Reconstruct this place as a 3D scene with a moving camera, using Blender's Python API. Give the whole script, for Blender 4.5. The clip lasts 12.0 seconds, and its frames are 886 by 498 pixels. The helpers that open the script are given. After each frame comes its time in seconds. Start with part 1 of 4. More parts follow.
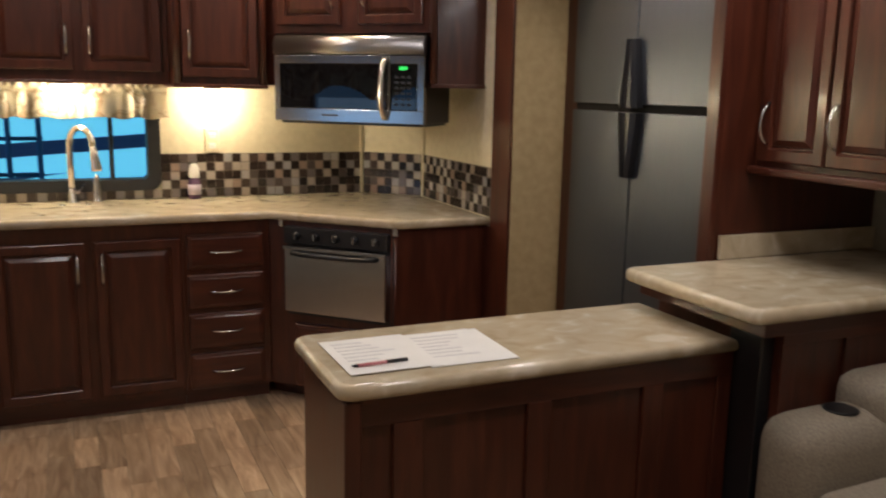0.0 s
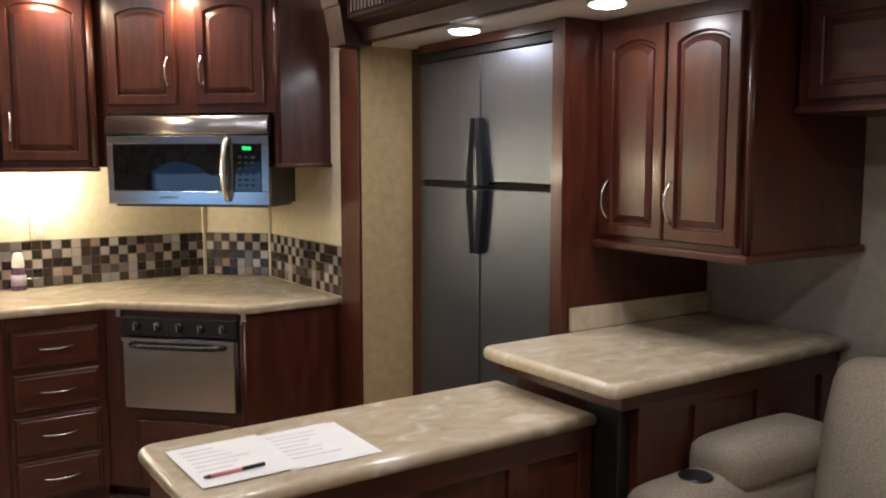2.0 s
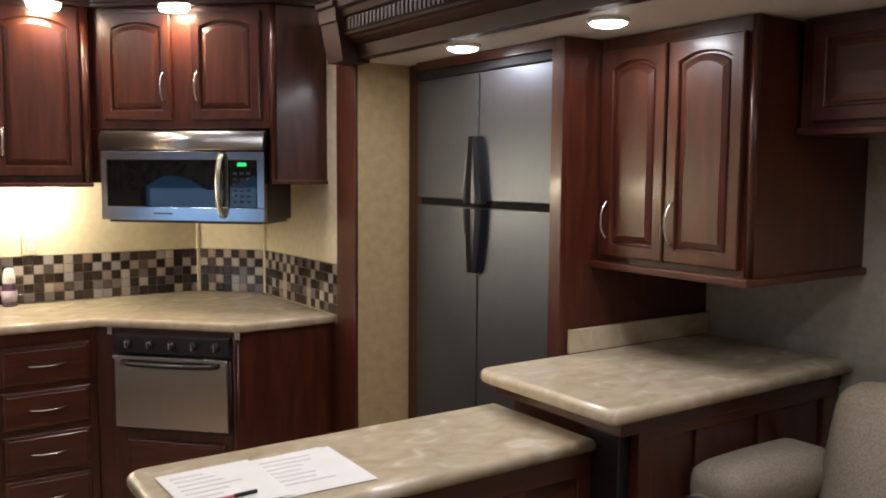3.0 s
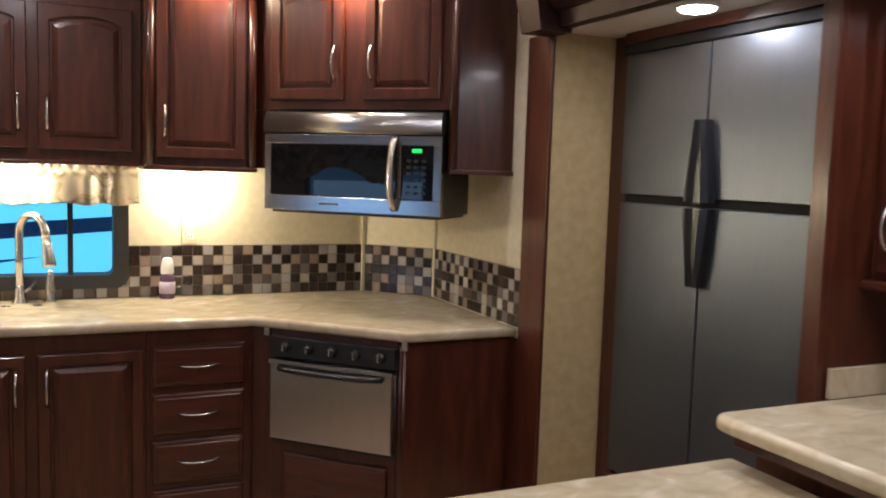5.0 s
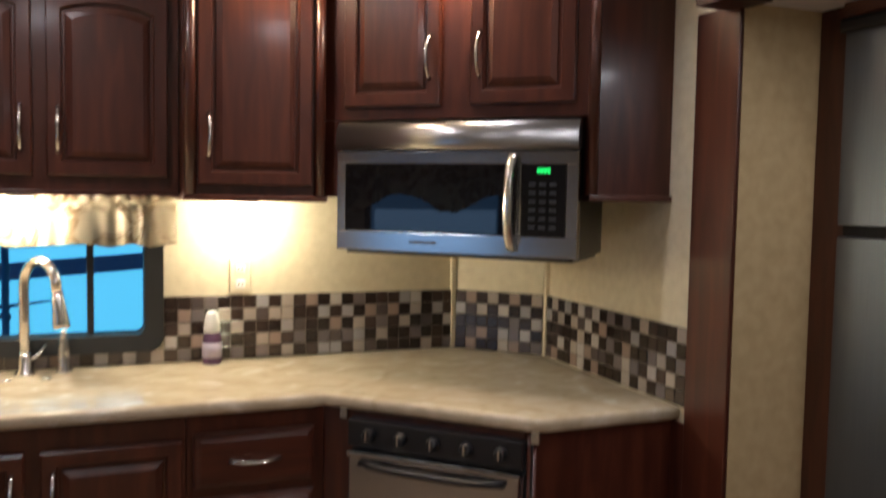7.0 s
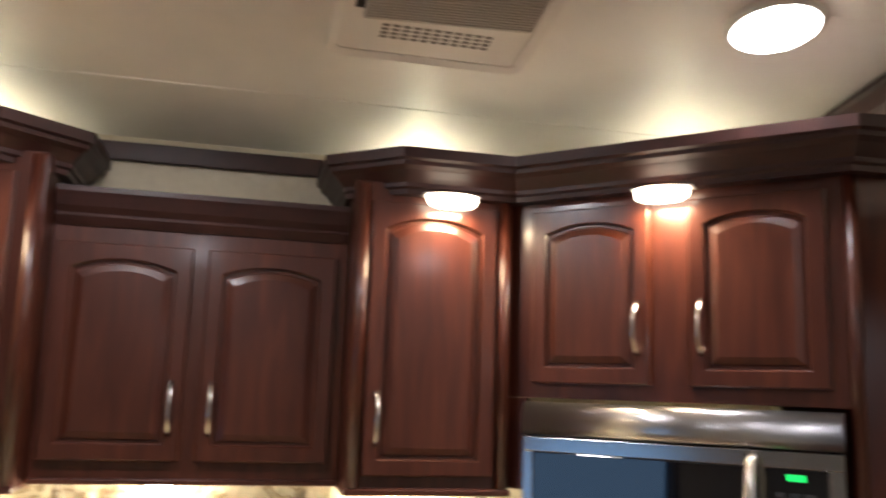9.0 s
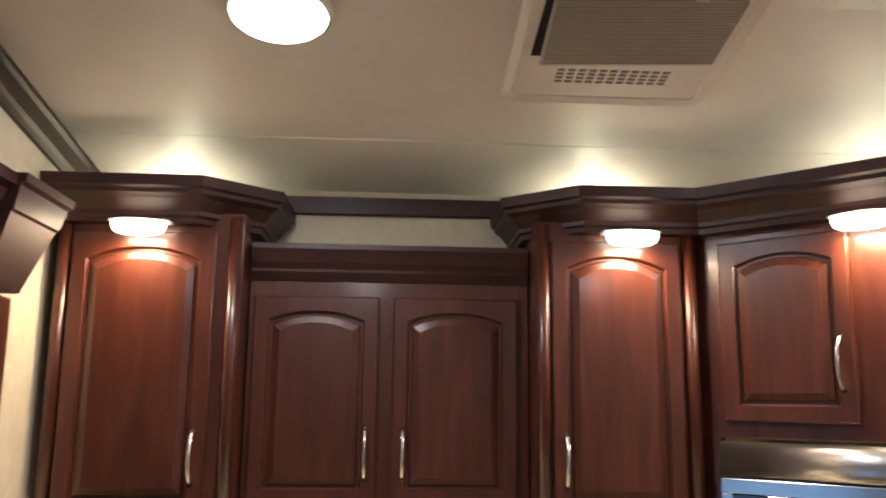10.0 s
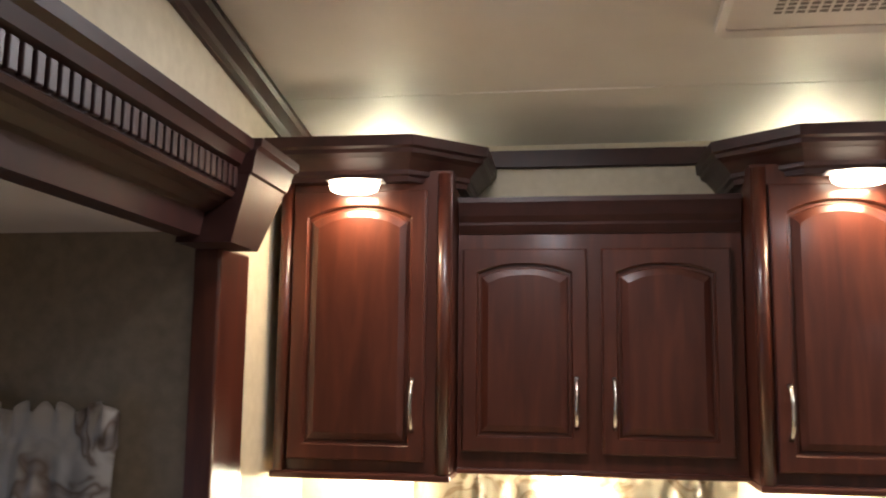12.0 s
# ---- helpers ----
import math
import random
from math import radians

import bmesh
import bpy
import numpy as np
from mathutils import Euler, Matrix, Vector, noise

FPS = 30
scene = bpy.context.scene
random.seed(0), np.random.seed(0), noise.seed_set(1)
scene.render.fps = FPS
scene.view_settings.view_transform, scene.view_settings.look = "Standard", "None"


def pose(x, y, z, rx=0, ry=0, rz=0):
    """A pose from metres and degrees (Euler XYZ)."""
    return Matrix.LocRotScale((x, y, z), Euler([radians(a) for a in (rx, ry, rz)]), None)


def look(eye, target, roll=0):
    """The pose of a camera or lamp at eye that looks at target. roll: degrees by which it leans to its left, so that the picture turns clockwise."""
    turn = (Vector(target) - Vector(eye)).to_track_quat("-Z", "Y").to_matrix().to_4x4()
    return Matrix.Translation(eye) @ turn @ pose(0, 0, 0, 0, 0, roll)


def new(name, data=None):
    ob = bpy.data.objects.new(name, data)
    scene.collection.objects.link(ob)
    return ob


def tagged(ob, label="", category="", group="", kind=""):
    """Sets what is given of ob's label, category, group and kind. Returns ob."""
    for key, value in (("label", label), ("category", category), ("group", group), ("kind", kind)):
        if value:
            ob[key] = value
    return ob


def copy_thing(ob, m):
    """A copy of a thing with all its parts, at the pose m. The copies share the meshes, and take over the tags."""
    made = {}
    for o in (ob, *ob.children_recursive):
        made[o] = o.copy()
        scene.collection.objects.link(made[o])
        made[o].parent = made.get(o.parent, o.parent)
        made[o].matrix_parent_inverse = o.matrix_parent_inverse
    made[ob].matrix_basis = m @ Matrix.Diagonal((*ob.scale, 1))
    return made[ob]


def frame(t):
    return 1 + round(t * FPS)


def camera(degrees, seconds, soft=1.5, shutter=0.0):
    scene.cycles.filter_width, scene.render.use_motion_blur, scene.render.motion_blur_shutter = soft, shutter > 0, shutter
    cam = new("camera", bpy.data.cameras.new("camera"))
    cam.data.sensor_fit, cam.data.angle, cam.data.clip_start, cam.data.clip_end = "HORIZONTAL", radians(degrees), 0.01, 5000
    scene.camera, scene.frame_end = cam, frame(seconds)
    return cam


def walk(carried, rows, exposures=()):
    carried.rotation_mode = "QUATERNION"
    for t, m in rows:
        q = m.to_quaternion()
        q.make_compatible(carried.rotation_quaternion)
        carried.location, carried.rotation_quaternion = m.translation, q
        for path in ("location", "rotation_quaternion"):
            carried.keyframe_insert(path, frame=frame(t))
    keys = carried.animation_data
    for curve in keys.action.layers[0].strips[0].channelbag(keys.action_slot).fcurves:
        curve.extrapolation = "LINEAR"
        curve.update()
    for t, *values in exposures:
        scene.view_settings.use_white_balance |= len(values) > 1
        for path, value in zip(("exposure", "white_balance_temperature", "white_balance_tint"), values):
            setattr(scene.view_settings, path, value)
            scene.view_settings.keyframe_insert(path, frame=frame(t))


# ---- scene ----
cam = camera(54.9, 12.0, 1.95, 0.4)
PATH = [
    (0, (-1.722, -4.433, 1.458), (-0.929, -2.634, 1.091), 1.1),
    (0.5, (-1.74, -4.418, 1.439), (-0.797, -2.702, 1.032), 1.0),
    (1, (-1.744, -4.42, 1.447), (-0.729, -2.742, 1.054), 0.5),
    (1.5, (-1.729, -4.424, 1.483), (-0.575, -2.827, 1.138), 1.8),
    (2, (-1.711, -4.371, 1.511), (-0.598, -2.723, 1.296), 0.0),
    (2.5, (-1.696, -4.354, 1.515), (-0.563, -2.718, 1.315), -0.4),
    (2.7, (-1.697, -4.353, 1.527), (-0.562, -2.717, 1.338), 0.1),
    (4.3, (-1.581, -4.053, 1.505), (-0.612, -2.313, 1.32), 0.7),
    (4.5, (-1.555, -3.999, 1.495), (-0.702, -2.2, 1.307), 0.8),
    (5, (-1.566, -3.813, 1.479), (-0.748, -1.998, 1.295), 1.8),
    (5.5, (-1.609, -3.578, 1.45), (-0.84, -1.757, 1.141), 2.1),
    (6, (-1.553, -3.364, 1.428), (-0.86, -1.518, 1.093), 1.4),
    (6.5, (-1.486, -3.137, 1.421), (-0.861, -1.281, 1.013), 1.2),
    (7, (-1.489, -2.962, 1.476), (-0.749, -1.109, 1.349), 1.0),
    (7.2, (-1.475, -2.869, 1.491), (-0.706, -1.023, 1.441), 0.9),
    (8.8, (-1.53, -2.537, 1.718), (-0.94, -0.65, 2.019), 1.6),
    (9, (-1.546, -2.534, 1.707), (-1.097, -0.613, 2.037), 1.9),
    (9.5, (-1.606, -2.532, 1.734), (-1.37, -0.579, 2.097), 0.6),
    (10, (-1.632, -2.536, 1.769), (-1.525, -0.572, 2.13), 0.7),
    (10.5, (-1.672, -2.55, 1.784), (-1.713, -0.588, 2.172), 0.9),
    (11, (-1.705, -2.559, 1.78), (-1.857, -0.6, 2.154), 1.7),
    (11.5, (-1.727, -2.553, 1.753), (-1.925, -0.587, 2.061), 2.7),
    (12, (-1.726, -2.547, 1.745), (-2.015, -0.586, 2.009), 0.7),
]
walk(cam, [(t, look(eye, target, roll)) for t, eye, target, roll in PATH],
     [(t, stops, 6300 if t < 0.8 else 5800, 9) for t, stops in ((0, -0.3), (0.5, -0.3), (1.0, 0.0), (2.5, 0.12), (5.5, 0.02), (6.5, 0.05), (7.0, -0.26), (7.2, -0.26), (9.0, 0.04), (9.5, -0.04), (10.5, 0.08), (12.0, -0.06))])

# ---- light and exposure ----
world = bpy.data.worlds.new("world")
scene.world = world
world.use_nodes = True
sky = world.node_tree.nodes.new("ShaderNodeTexSky")
sky.sky_type = "NISHITA"
sky.sun_disc = False
sky.sun_elevation, sky.sun_rotation = radians(25), radians(200)
world.node_tree.links.new(sky.outputs[0], world.node_tree.nodes["Background"].inputs[0])
world.node_tree.nodes["Background"].inputs[1].default_value = 0.08

WARM = (1.0, 0.67, 0.36)
SOFT = (1.0, 0.89, 0.84)


def lamp(name, kind, place, watts, colour, size=0.05, target=None, spot=120, blend=0.6):
    data = bpy.data.lights.new(name, kind)
    data.energy, data.color = watts, colour
    if kind == "AREA":
        data.shape, data.size = "DISK", size
    else:
        data.shadow_soft_size = size
    if kind == "SPOT":
        data.spot_size, data.spot_blend = radians(spot), blend
    ob = new(name, data)
    ob.matrix_world = look(place, target or (place[0], place[1] + 0.0001, place[2] - 1))
    return ob


CEIL = 2.405  # at the rear wall; the ceiling rises towards the front
TOP = 2.72


def ceiling_at(y):
    return CEIL + 0.15 * min(-y, 1.0)


SLOPE = -math.degrees(math.atan(0.15))
LEFT = -2.52
ST = 1.966  # ceiling of the refrigerator slide
# the last two are unseen, added to light the front half of the room
CEILING_LAMPS = [(-1.877, -0.935), (-0.43, -0.948), (-1.82, -3.3), (-0.45, -3.3)]
# the third is unseen, an added lamp over the sofa
SLIDE_LAMPS = [(0.075, -1.86), (0.11, -2.53), (0.11, -3.7)]
for x, y in CEILING_LAMPS:
    lamp("ceiling_lamp_light", "AREA", (x, y, ceiling_at(y) - 0.05), 10.5 if y < -2 else 8.5, SOFT, 0.18)
for x, y in SLIDE_LAMPS:
    lamp("slide_lamp_light", "AREA", (x, y, ST - 0.03), 2.5, SOFT, 0.1)

# daylight in the opening of the dinette window
day = bpy.data.lights.new("dinette_daylight", "AREA")
day.shape, day.size, day.size_y, day.energy, day.color = "RECTANGLE", 0.85, 0.36, 1.3, (0.5, 0.72, 1.0)
new("dinette_daylight", day).matrix_world = look((-3.44, -1.75, 1.2), (-2.0, -1.75, 1.1))

# ---- materials ----


def material(name, colour, rough=0.5, metal=0.0, coat=0.0):
    m = bpy.data.materials.new(name)
    m.use_nodes = True
    b = m.node_tree.nodes["Principled BSDF"]
    b.inputs["Base Color"].default_value = (*colour, 1)
    b.inputs["Roughness"].default_value = rough
    b.inputs["Metallic"].default_value = metal
    b.inputs["Coat Weight"].default_value = coat
    b.inputs["Coat Roughness"].default_value = 0.12
    return m


def ramped(m, stops, scale=(1, 1, 1), noise_scale=5.0, detail=6.0, distort=0.0, bump=0.0, rough=None, coords="Object", shift=0.0):
    """Colour from a stretched noise through a ramp, with relief and gloss varying along."""
    t = m.node_tree
    b = t.nodes["Principled BSDF"]
    co = t.nodes.new("ShaderNodeTexCoord")
    mp = t.nodes.new("ShaderNodeMapping")
    mp.inputs["Scale"].default_value = scale
    t.links.new(co.outputs[coords], mp.inputs[0])
    if shift:
        info = t.nodes.new("ShaderNodeObjectInfo")
        mul = t.nodes.new("ShaderNodeMath")
        mul.operation = "MULTIPLY"
        mul.inputs[1].default_value = shift
        t.links.new(info.outputs["Random"], mul.inputs[0])
        t.links.new(mul.outputs[0], mp.inputs["Location"])
    n = t.nodes.new("ShaderNodeTexNoise")
    n.inputs["Scale"].default_value = noise_scale
    n.inputs["Detail"].default_value = detail
    n.inputs["Distortion"].default_value = distort
    t.links.new(mp.outputs[0], n.inputs["Vector"])
    r = t.nodes.new("ShaderNodeValToRGB")
    while len(r.color_ramp.elements) < len(stops):
        r.color_ramp.elements.new(0.5)
    for e, (p, c) in zip(r.color_ramp.elements, stops):
        e.position, e.color = p, (*c, 1)
    t.links.new(n.outputs[0], r.inputs[0])
    t.links.new(r.outputs[0], b.inputs["Base Color"])
    if bump:
        bn = t.nodes.new("ShaderNodeBump")
        bn.inputs["Strength"].default_value = bump
        bn.inputs["Distance"].default_value = 0.002
        t.links.new(n.outputs[0], bn.inputs["Height"])
        t.links.new(bn.outputs[0], b.inputs["Normal"])
    if rough:
        mr = t.nodes.new("ShaderNodeMapRange")
        mr.inputs["To Min"].default_value, mr.inputs["To Max"].default_value = rough
        t.links.new(n.outputs[0], mr.inputs[0])
        t.links.new(mr.outputs[0], b.inputs["Roughness"])
    return m


def glow(name, colour, strength):
    m = bpy.data.materials.new(name)
    m.use_nodes = True
    b = m.node_tree.nodes["Principled BSDF"]
    b.inputs["Base Color"].default_value = (*colour, 1)
    b.inputs["Emission Color"].default_value = (*colour, 1)
    b.inputs["Emission Strength"].default_value = strength
    return m


WOOD_STOPS = [(0.22, (0.038, 0.0095, 0.0055)), (0.5, (0.064, 0.016, 0.0083)), (0.78, (0.1, 0.026, 0.012))]
wood = ramped(material("cherry_wood", (0.1, 0.03, 0.015), 0.3, 0, 0.22), WOOD_STOPS, (7, 7, 0.9), 4.0, 8, 0.6, 0.05, (0.25, 0.42), shift=9)
wood_flat = ramped(material("cherry_wood_level_grain", (0.1, 0.03, 0.015), 0.3, 0, 0.22), WOOD_STOPS, (0.9, 7, 7), 4.0, 8, 0.6, 0.05, (0.25, 0.42), shift=9)
wood_deep = ramped(material("cherry_wood_along", (0.1, 0.03, 0.015), 0.3, 0, 0.22), WOOD_STOPS, (7, 0.9, 7), 4.0, 8, 0.6, 0.05, (0.25, 0.42), shift=9)
# the same cherry, darkened in colour for the weak light on mouldings and headers
shaded_wood = ramped(material("cherry_in_shade", (0.04, 0.012, 0.008), 0.45, 0, 0.0), [(0.3, (0.019, 0.0045, 0.003)), (0.7, (0.038, 0.009, 0.0055))], (3, 3, 3), 6, 6, 0.5, 0.04, (0.4, 0.55), shift=9)
paper = ramped(material("cream_wallpaper", (0.6, 0.5, 0.33), 0.7), [(0.3, (0.6, 0.53, 0.38)), (0.7, (0.68, 0.61, 0.45))], (1, 1, 1), 30, 8, 0, 0.15)
tan_paper = ramped(material("tan_wallpaper", (0.5, 0.38, 0.2), 0.7), [(0.3, (0.42, 0.31, 0.15)), (0.7, (0.5, 0.38, 0.2))], (1, 1, 1), 25, 8, 0, 0.2)
grey_paper = ramped(material("grey_wallpaper", (0.4, 0.38, 0.34), 0.75), [(0.3, (0.36, 0.34, 0.29)), (0.7, (0.44, 0.42, 0.36))], (1, 1, 1), 30, 8, 0, 0.2)
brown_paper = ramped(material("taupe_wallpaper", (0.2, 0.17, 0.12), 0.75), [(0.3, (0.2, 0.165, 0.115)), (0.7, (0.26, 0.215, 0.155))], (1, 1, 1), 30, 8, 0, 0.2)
ceiling_paint = ramped(material("ceiling_vinyl", (0.7, 0.66, 0.62), 0.5), [(0.3, (0.67, 0.635, 0.595)), (0.7, (0.72, 0.685, 0.645))], (1, 1, 1), 6, 5, 0, 0.06)
stone = ramped(material("beige_solid_surface", (0.5, 0.42, 0.3), 0.18, 0, 0.35), [(0.3, (0.45, 0.365, 0.24)), (0.5, (0.54, 0.455, 0.32)), (0.6, (0.57, 0.49, 0.355)), (0.72, (0.7, 0.63, 0.51))], (1, 1.5, 1), 10, 9, 0.9, 0, (0.13, 0.22))
steel = ramped(material("stainless_steel", (0.45, 0.45, 0.46), 0.3, 1.0), [(0.3, (0.4, 0.4, 0.41)), (0.7, (0.47, 0.47, 0.48))], (1, 1, 140), 6, 3, 0, 0.02, (0.14, 0.26))
fridge_steel = ramped(material("grey_brushed_steel", (0.3, 0.3, 0.3), 0.4, 0.9), [(0.3, (0.118, 0.13, 0.154)), (0.7, (0.132, 0.145, 0.172))], (60, 60, 1), 6, 3, 0, 0.02, (0.32, 0.45))
oven_steel = ramped(material("oven_stainless", (0.6, 0.6, 0.62), 0.28, 1.0), [(0.3, (0.42, 0.43, 0.45)), (0.7, (0.5, 0.51, 0.53))], (140, 140, 1), 6, 3, 0, 0.015, (0.13, 0.22))
vent_steel = material("polished_steel", (0.5, 0.5, 0.51), 0.3, 1.0)
nickel = material("brushed_nickel", (0.6, 0.58, 0.55), 0.25, 1.0)
black = material("black_plastic", (0.012, 0.012, 0.014), 0.32)
black_rubber = material("black_moulded_frame", (0.006, 0.006, 0.007), 0.6)
black_gloss = material("black_glass", (0.006, 0.006, 0.008), 0.02)
aged_plastic = ramped(material("aged_white_plastic", (0.62, 0.58, 0.52), 0.5), [(0.3, (0.7, 0.66, 0.62)), (0.7, (0.76, 0.72, 0.68))], noise_scale=8)
white_plastic = ramped(material("white_plastic", (0.7, 0.7, 0.67), 0.4), [(0.3, (0.66, 0.65, 0.62)), (0.7, (0.72, 0.71, 0.68))], noise_scale=8)
grey_mesh = material("grey_filter_mesh", (0.46, 0.43, 0.4), 0.8)
grout = ramped(material("grout", (0.2, 0.18, 0.15), 0.8), [(0.3, (0.13, 0.11, 0.09)), (0.7, (0.19, 0.165, 0.135))], noise_scale=40)
fabric = ramped(material("taupe_upholstery", (0.25, 0.22, 0.18), 0.85), [(0.3, (0.2, 0.165, 0.125)), (0.7, (0.31, 0.262, 0.2))], (1, 1, 1), 150, 8, 0, 0.4)
paper_sheet = ramped(material("white_paper", (0.85, 0.85, 0.83), 0.6), [(0.3, (0.82, 0.82, 0.8)), (0.7, (0.87, 0.87, 0.85))], noise_scale=12)
ink = material("grey_ink", (0.66, 0.66, 0.68), 0.7)
lamp_glass = glow("lit_diffuser", (1.0, 0.93, 0.83), 16)
lamp_warm = glow("lit_warm_diffuser", (1.0, 0.8, 0.55), 14)
green_digits = glow("green_digits", (0.05, 0.9, 0.15), 1.2)
grey_slot = material("shaded_slot", (0.22, 0.2, 0.185), 0.9)
# matte black of the refrigerator strip, also stands in for shade in openings
black_and_shade = material("matte_black_and_shade", (0.02, 0.017, 0.015), 0.9)


def tile_material(name, cols):
    m = material(name, (0.2, 0.15, 0.1), 0.2, 0, 0.4)
    t = m.node_tree
    info = t.nodes.new("ShaderNodeObjectInfo")
    r = t.nodes.new("ShaderNodeValToRGB")
    r.color_ramp.interpolation = "CONSTANT"
    while len(r.color_ramp.elements) < len(cols):
        r.color_ramp.elements.new(0.5)
    for e, (p, c) in zip(r.color_ramp.elements, cols):
        e.position, e.color = p, (*c, 1)
    t.links.new(info.outputs["Random"], r.inputs[0])
    n = t.nodes.new("ShaderNodeTexNoise")
    n.inputs["Scale"].default_value = 60
    mx = t.nodes.new("ShaderNodeMix")
    mx.data_type, mx.blend_type = "RGBA", "MULTIPLY"
    mx.inputs[0].default_value = 0.25
    t.links.new(r.outputs[0], mx.inputs[6])
    t.links.new(n.outputs[0], mx.inputs[7])
    t.links.new(mx.outputs[2], t.nodes["Principled BSDF"].inputs["Base Color"])
    return m


def plank_material(name, node, socket):
    m = material(name, (0.3, 0.22, 0.15), 0.38)
    ramped(m, [(0.25, (0.25, 0.15, 0.085)), (0.45, (0.4, 0.265, 0.16)), (0.62, (0.52, 0.365, 0.235)), (0.8, (0.66, 0.51, 0.36))], (9, 1.2, 1), 3.2, 8, 1.2, 0.08, (0.3, 0.5), shift=13)
    t = m.node_tree
    b = t.nodes["Principled BSDF"]
    src = b.inputs["Base Color"].links[0].from_socket
    info = t.nodes.new(node)
    mr = t.nodes.new("ShaderNodeMapRange")
    mr.inputs["To Min"].default_value, mr.inputs["To Max"].default_value = 0.6, 1.2
    t.links.new(info.outputs[socket], mr.inputs[0])
    hs = t.nodes.new("ShaderNodeHueSaturation")
    t.links.new(mr.outputs[0], hs.inputs["Value"])
    t.links.new(src, hs.inputs["Color"])
    t.links.new(hs.outputs[0], b.inputs["Base Color"])
    return m


tile_dark = tile_material("dark_glass_tile", [(0, (0.02, 0.011, 0.009)), (0.4, (0.033, 0.02, 0.016)), (0.68, (0.055, 0.036, 0.03)), (0.88, (0.09, 0.07, 0.066))])
tile_light = tile_material("pale_stone_tile", [(0, (0.3, 0.22, 0.18)), (0.2, (0.4, 0.345, 0.3)), (0.45, (0.34, 0.325, 0.33)), (0.68, (0.47, 0.435, 0.41)), (0.84, (0.17, 0.145, 0.145))])
plank_mat = plank_material("wood_look_vinyl", "ShaderNodeObjectInfo", "Random")
plank_rest = plank_material("wood_look_vinyl_joined", "ShaderNodeNewGeometry", "Random Per Island")

# ---- mesh helpers ----


def add_box(bm, x0, x1, y0, y1, z0, z1, bevel=0.0, seg=2):
    r = bmesh.ops.create_cube(bm, size=1.0)
    vs = r["verts"]
    bmesh.ops.scale(bm, vec=(x1 - x0, y1 - y0, z1 - z0), verts=vs)
    bmesh.ops.translate(bm, vec=((x0 + x1) / 2, (y0 + y1) / 2, (z0 + z1) / 2), verts=vs)
    if bevel:
        es = list({e for v in vs for e in v.link_edges})
        bmesh.ops.bevel(bm, geom=es, offset=bevel, segments=seg, affect="EDGES", profile=0.5)
    return bm


def box(x0, x1, y0, y1, z0, z1, bevel=0.0, seg=2):
    return add_box(bmesh.new(), x0, x1, y0, y1, z0, z1, bevel, seg)


def prism(points, z0, z1, bevel=0.0, seg=3):
    """A slab over a plan outline (counter-clockwise or clockwise), with rounded rims."""
    bm = bmesh.new()
    n = len(points)
    area = sum(points[i][0] * points[(i + 1) % n][1] - points[(i + 1) % n][0] * points[i][1] for i in range(n))
    sign = 1 if area > 0 else -1
    inward = []
    for i in range(n):
        p, q, r = Vector(points[i - 1]), Vector(points[i]), Vector(points[(i + 1) % n])
        a, c = (q - p).normalized(), (r - q).normalized()
        na, nc = Vector((-a.y, a.x)) * sign, Vector((-c.y, c.x)) * sign
        m = (na + nc).normalized()
        inward.append(m / max(0.3, m.dot(na)))
    levels = [(0.0, z0), (0.0, z1)]
    if bevel:
        steps = [radians(90 * k / seg) for k in range(seg + 1)]
        levels = [(bevel * (1 - math.sin(s)), z0 + bevel * (1 - math.cos(s))) for s in steps] + [(bevel * (1 - math.cos(s)), z1 - bevel * (1 - math.sin(s))) for s in steps]
    rings = [[bm.verts.new((x + d.x * o, y + d.y * o, z)) for (x, y), d in zip(points, inward)] for o, z in levels]
    for a, c in zip(rings, rings[1:]):
        for i in range(n):
            bm.faces.new((a[i], a[(i + 1) % n], c[(i + 1) % n], c[i])).smooth = bevel > 0.01
    bm.faces.new(rings[0][::-1])
    bm.faces.new(rings[-1])
    bmesh.ops.recalc_face_normals(bm, faces=bm.faces)
    return bm


def tube(points, radius, sides=10, flat=1.0):
    """A round bar along points; a radius may be given for each point."""
    bm = bmesh.new()
    pts = [Vector(p) for p in points]
    radii = radius if isinstance(radius, list) else [radius] * len(pts)
    rings = []
    side = None
    for i, p in enumerate(pts):
        d = (pts[min(i + 1, len(pts) - 1)] - pts[max(i - 1, 0)]).normalized()
        if side is None:
            side = d.cross(Vector((0.31, 0.2, 0.93)) if abs(d.z) < 0.9 else Vector((1, 0.05, 0))).normalized()
        side = (side - d * side.dot(d)).normalized()
        up = d.cross(side)
        rings.append([bm.verts.new(p + radii[i] * (math.cos(a) * side + flat * math.sin(a) * up)) for a in [2 * math.pi * k / sides for k in range(sides)]])
    for a, b in zip(rings, rings[1:]):
        for k in range(sides):
            bm.faces.new((a[k], a[(k + 1) % sides], b[(k + 1) % sides], b[k]))
    bm.faces.new(rings[0][::-1])
    bm.faces.new(rings[-1])
    bmesh.ops.recalc_face_normals(bm, faces=bm.faces)
    for f in bm.faces:
        f.smooth = True
    return bm


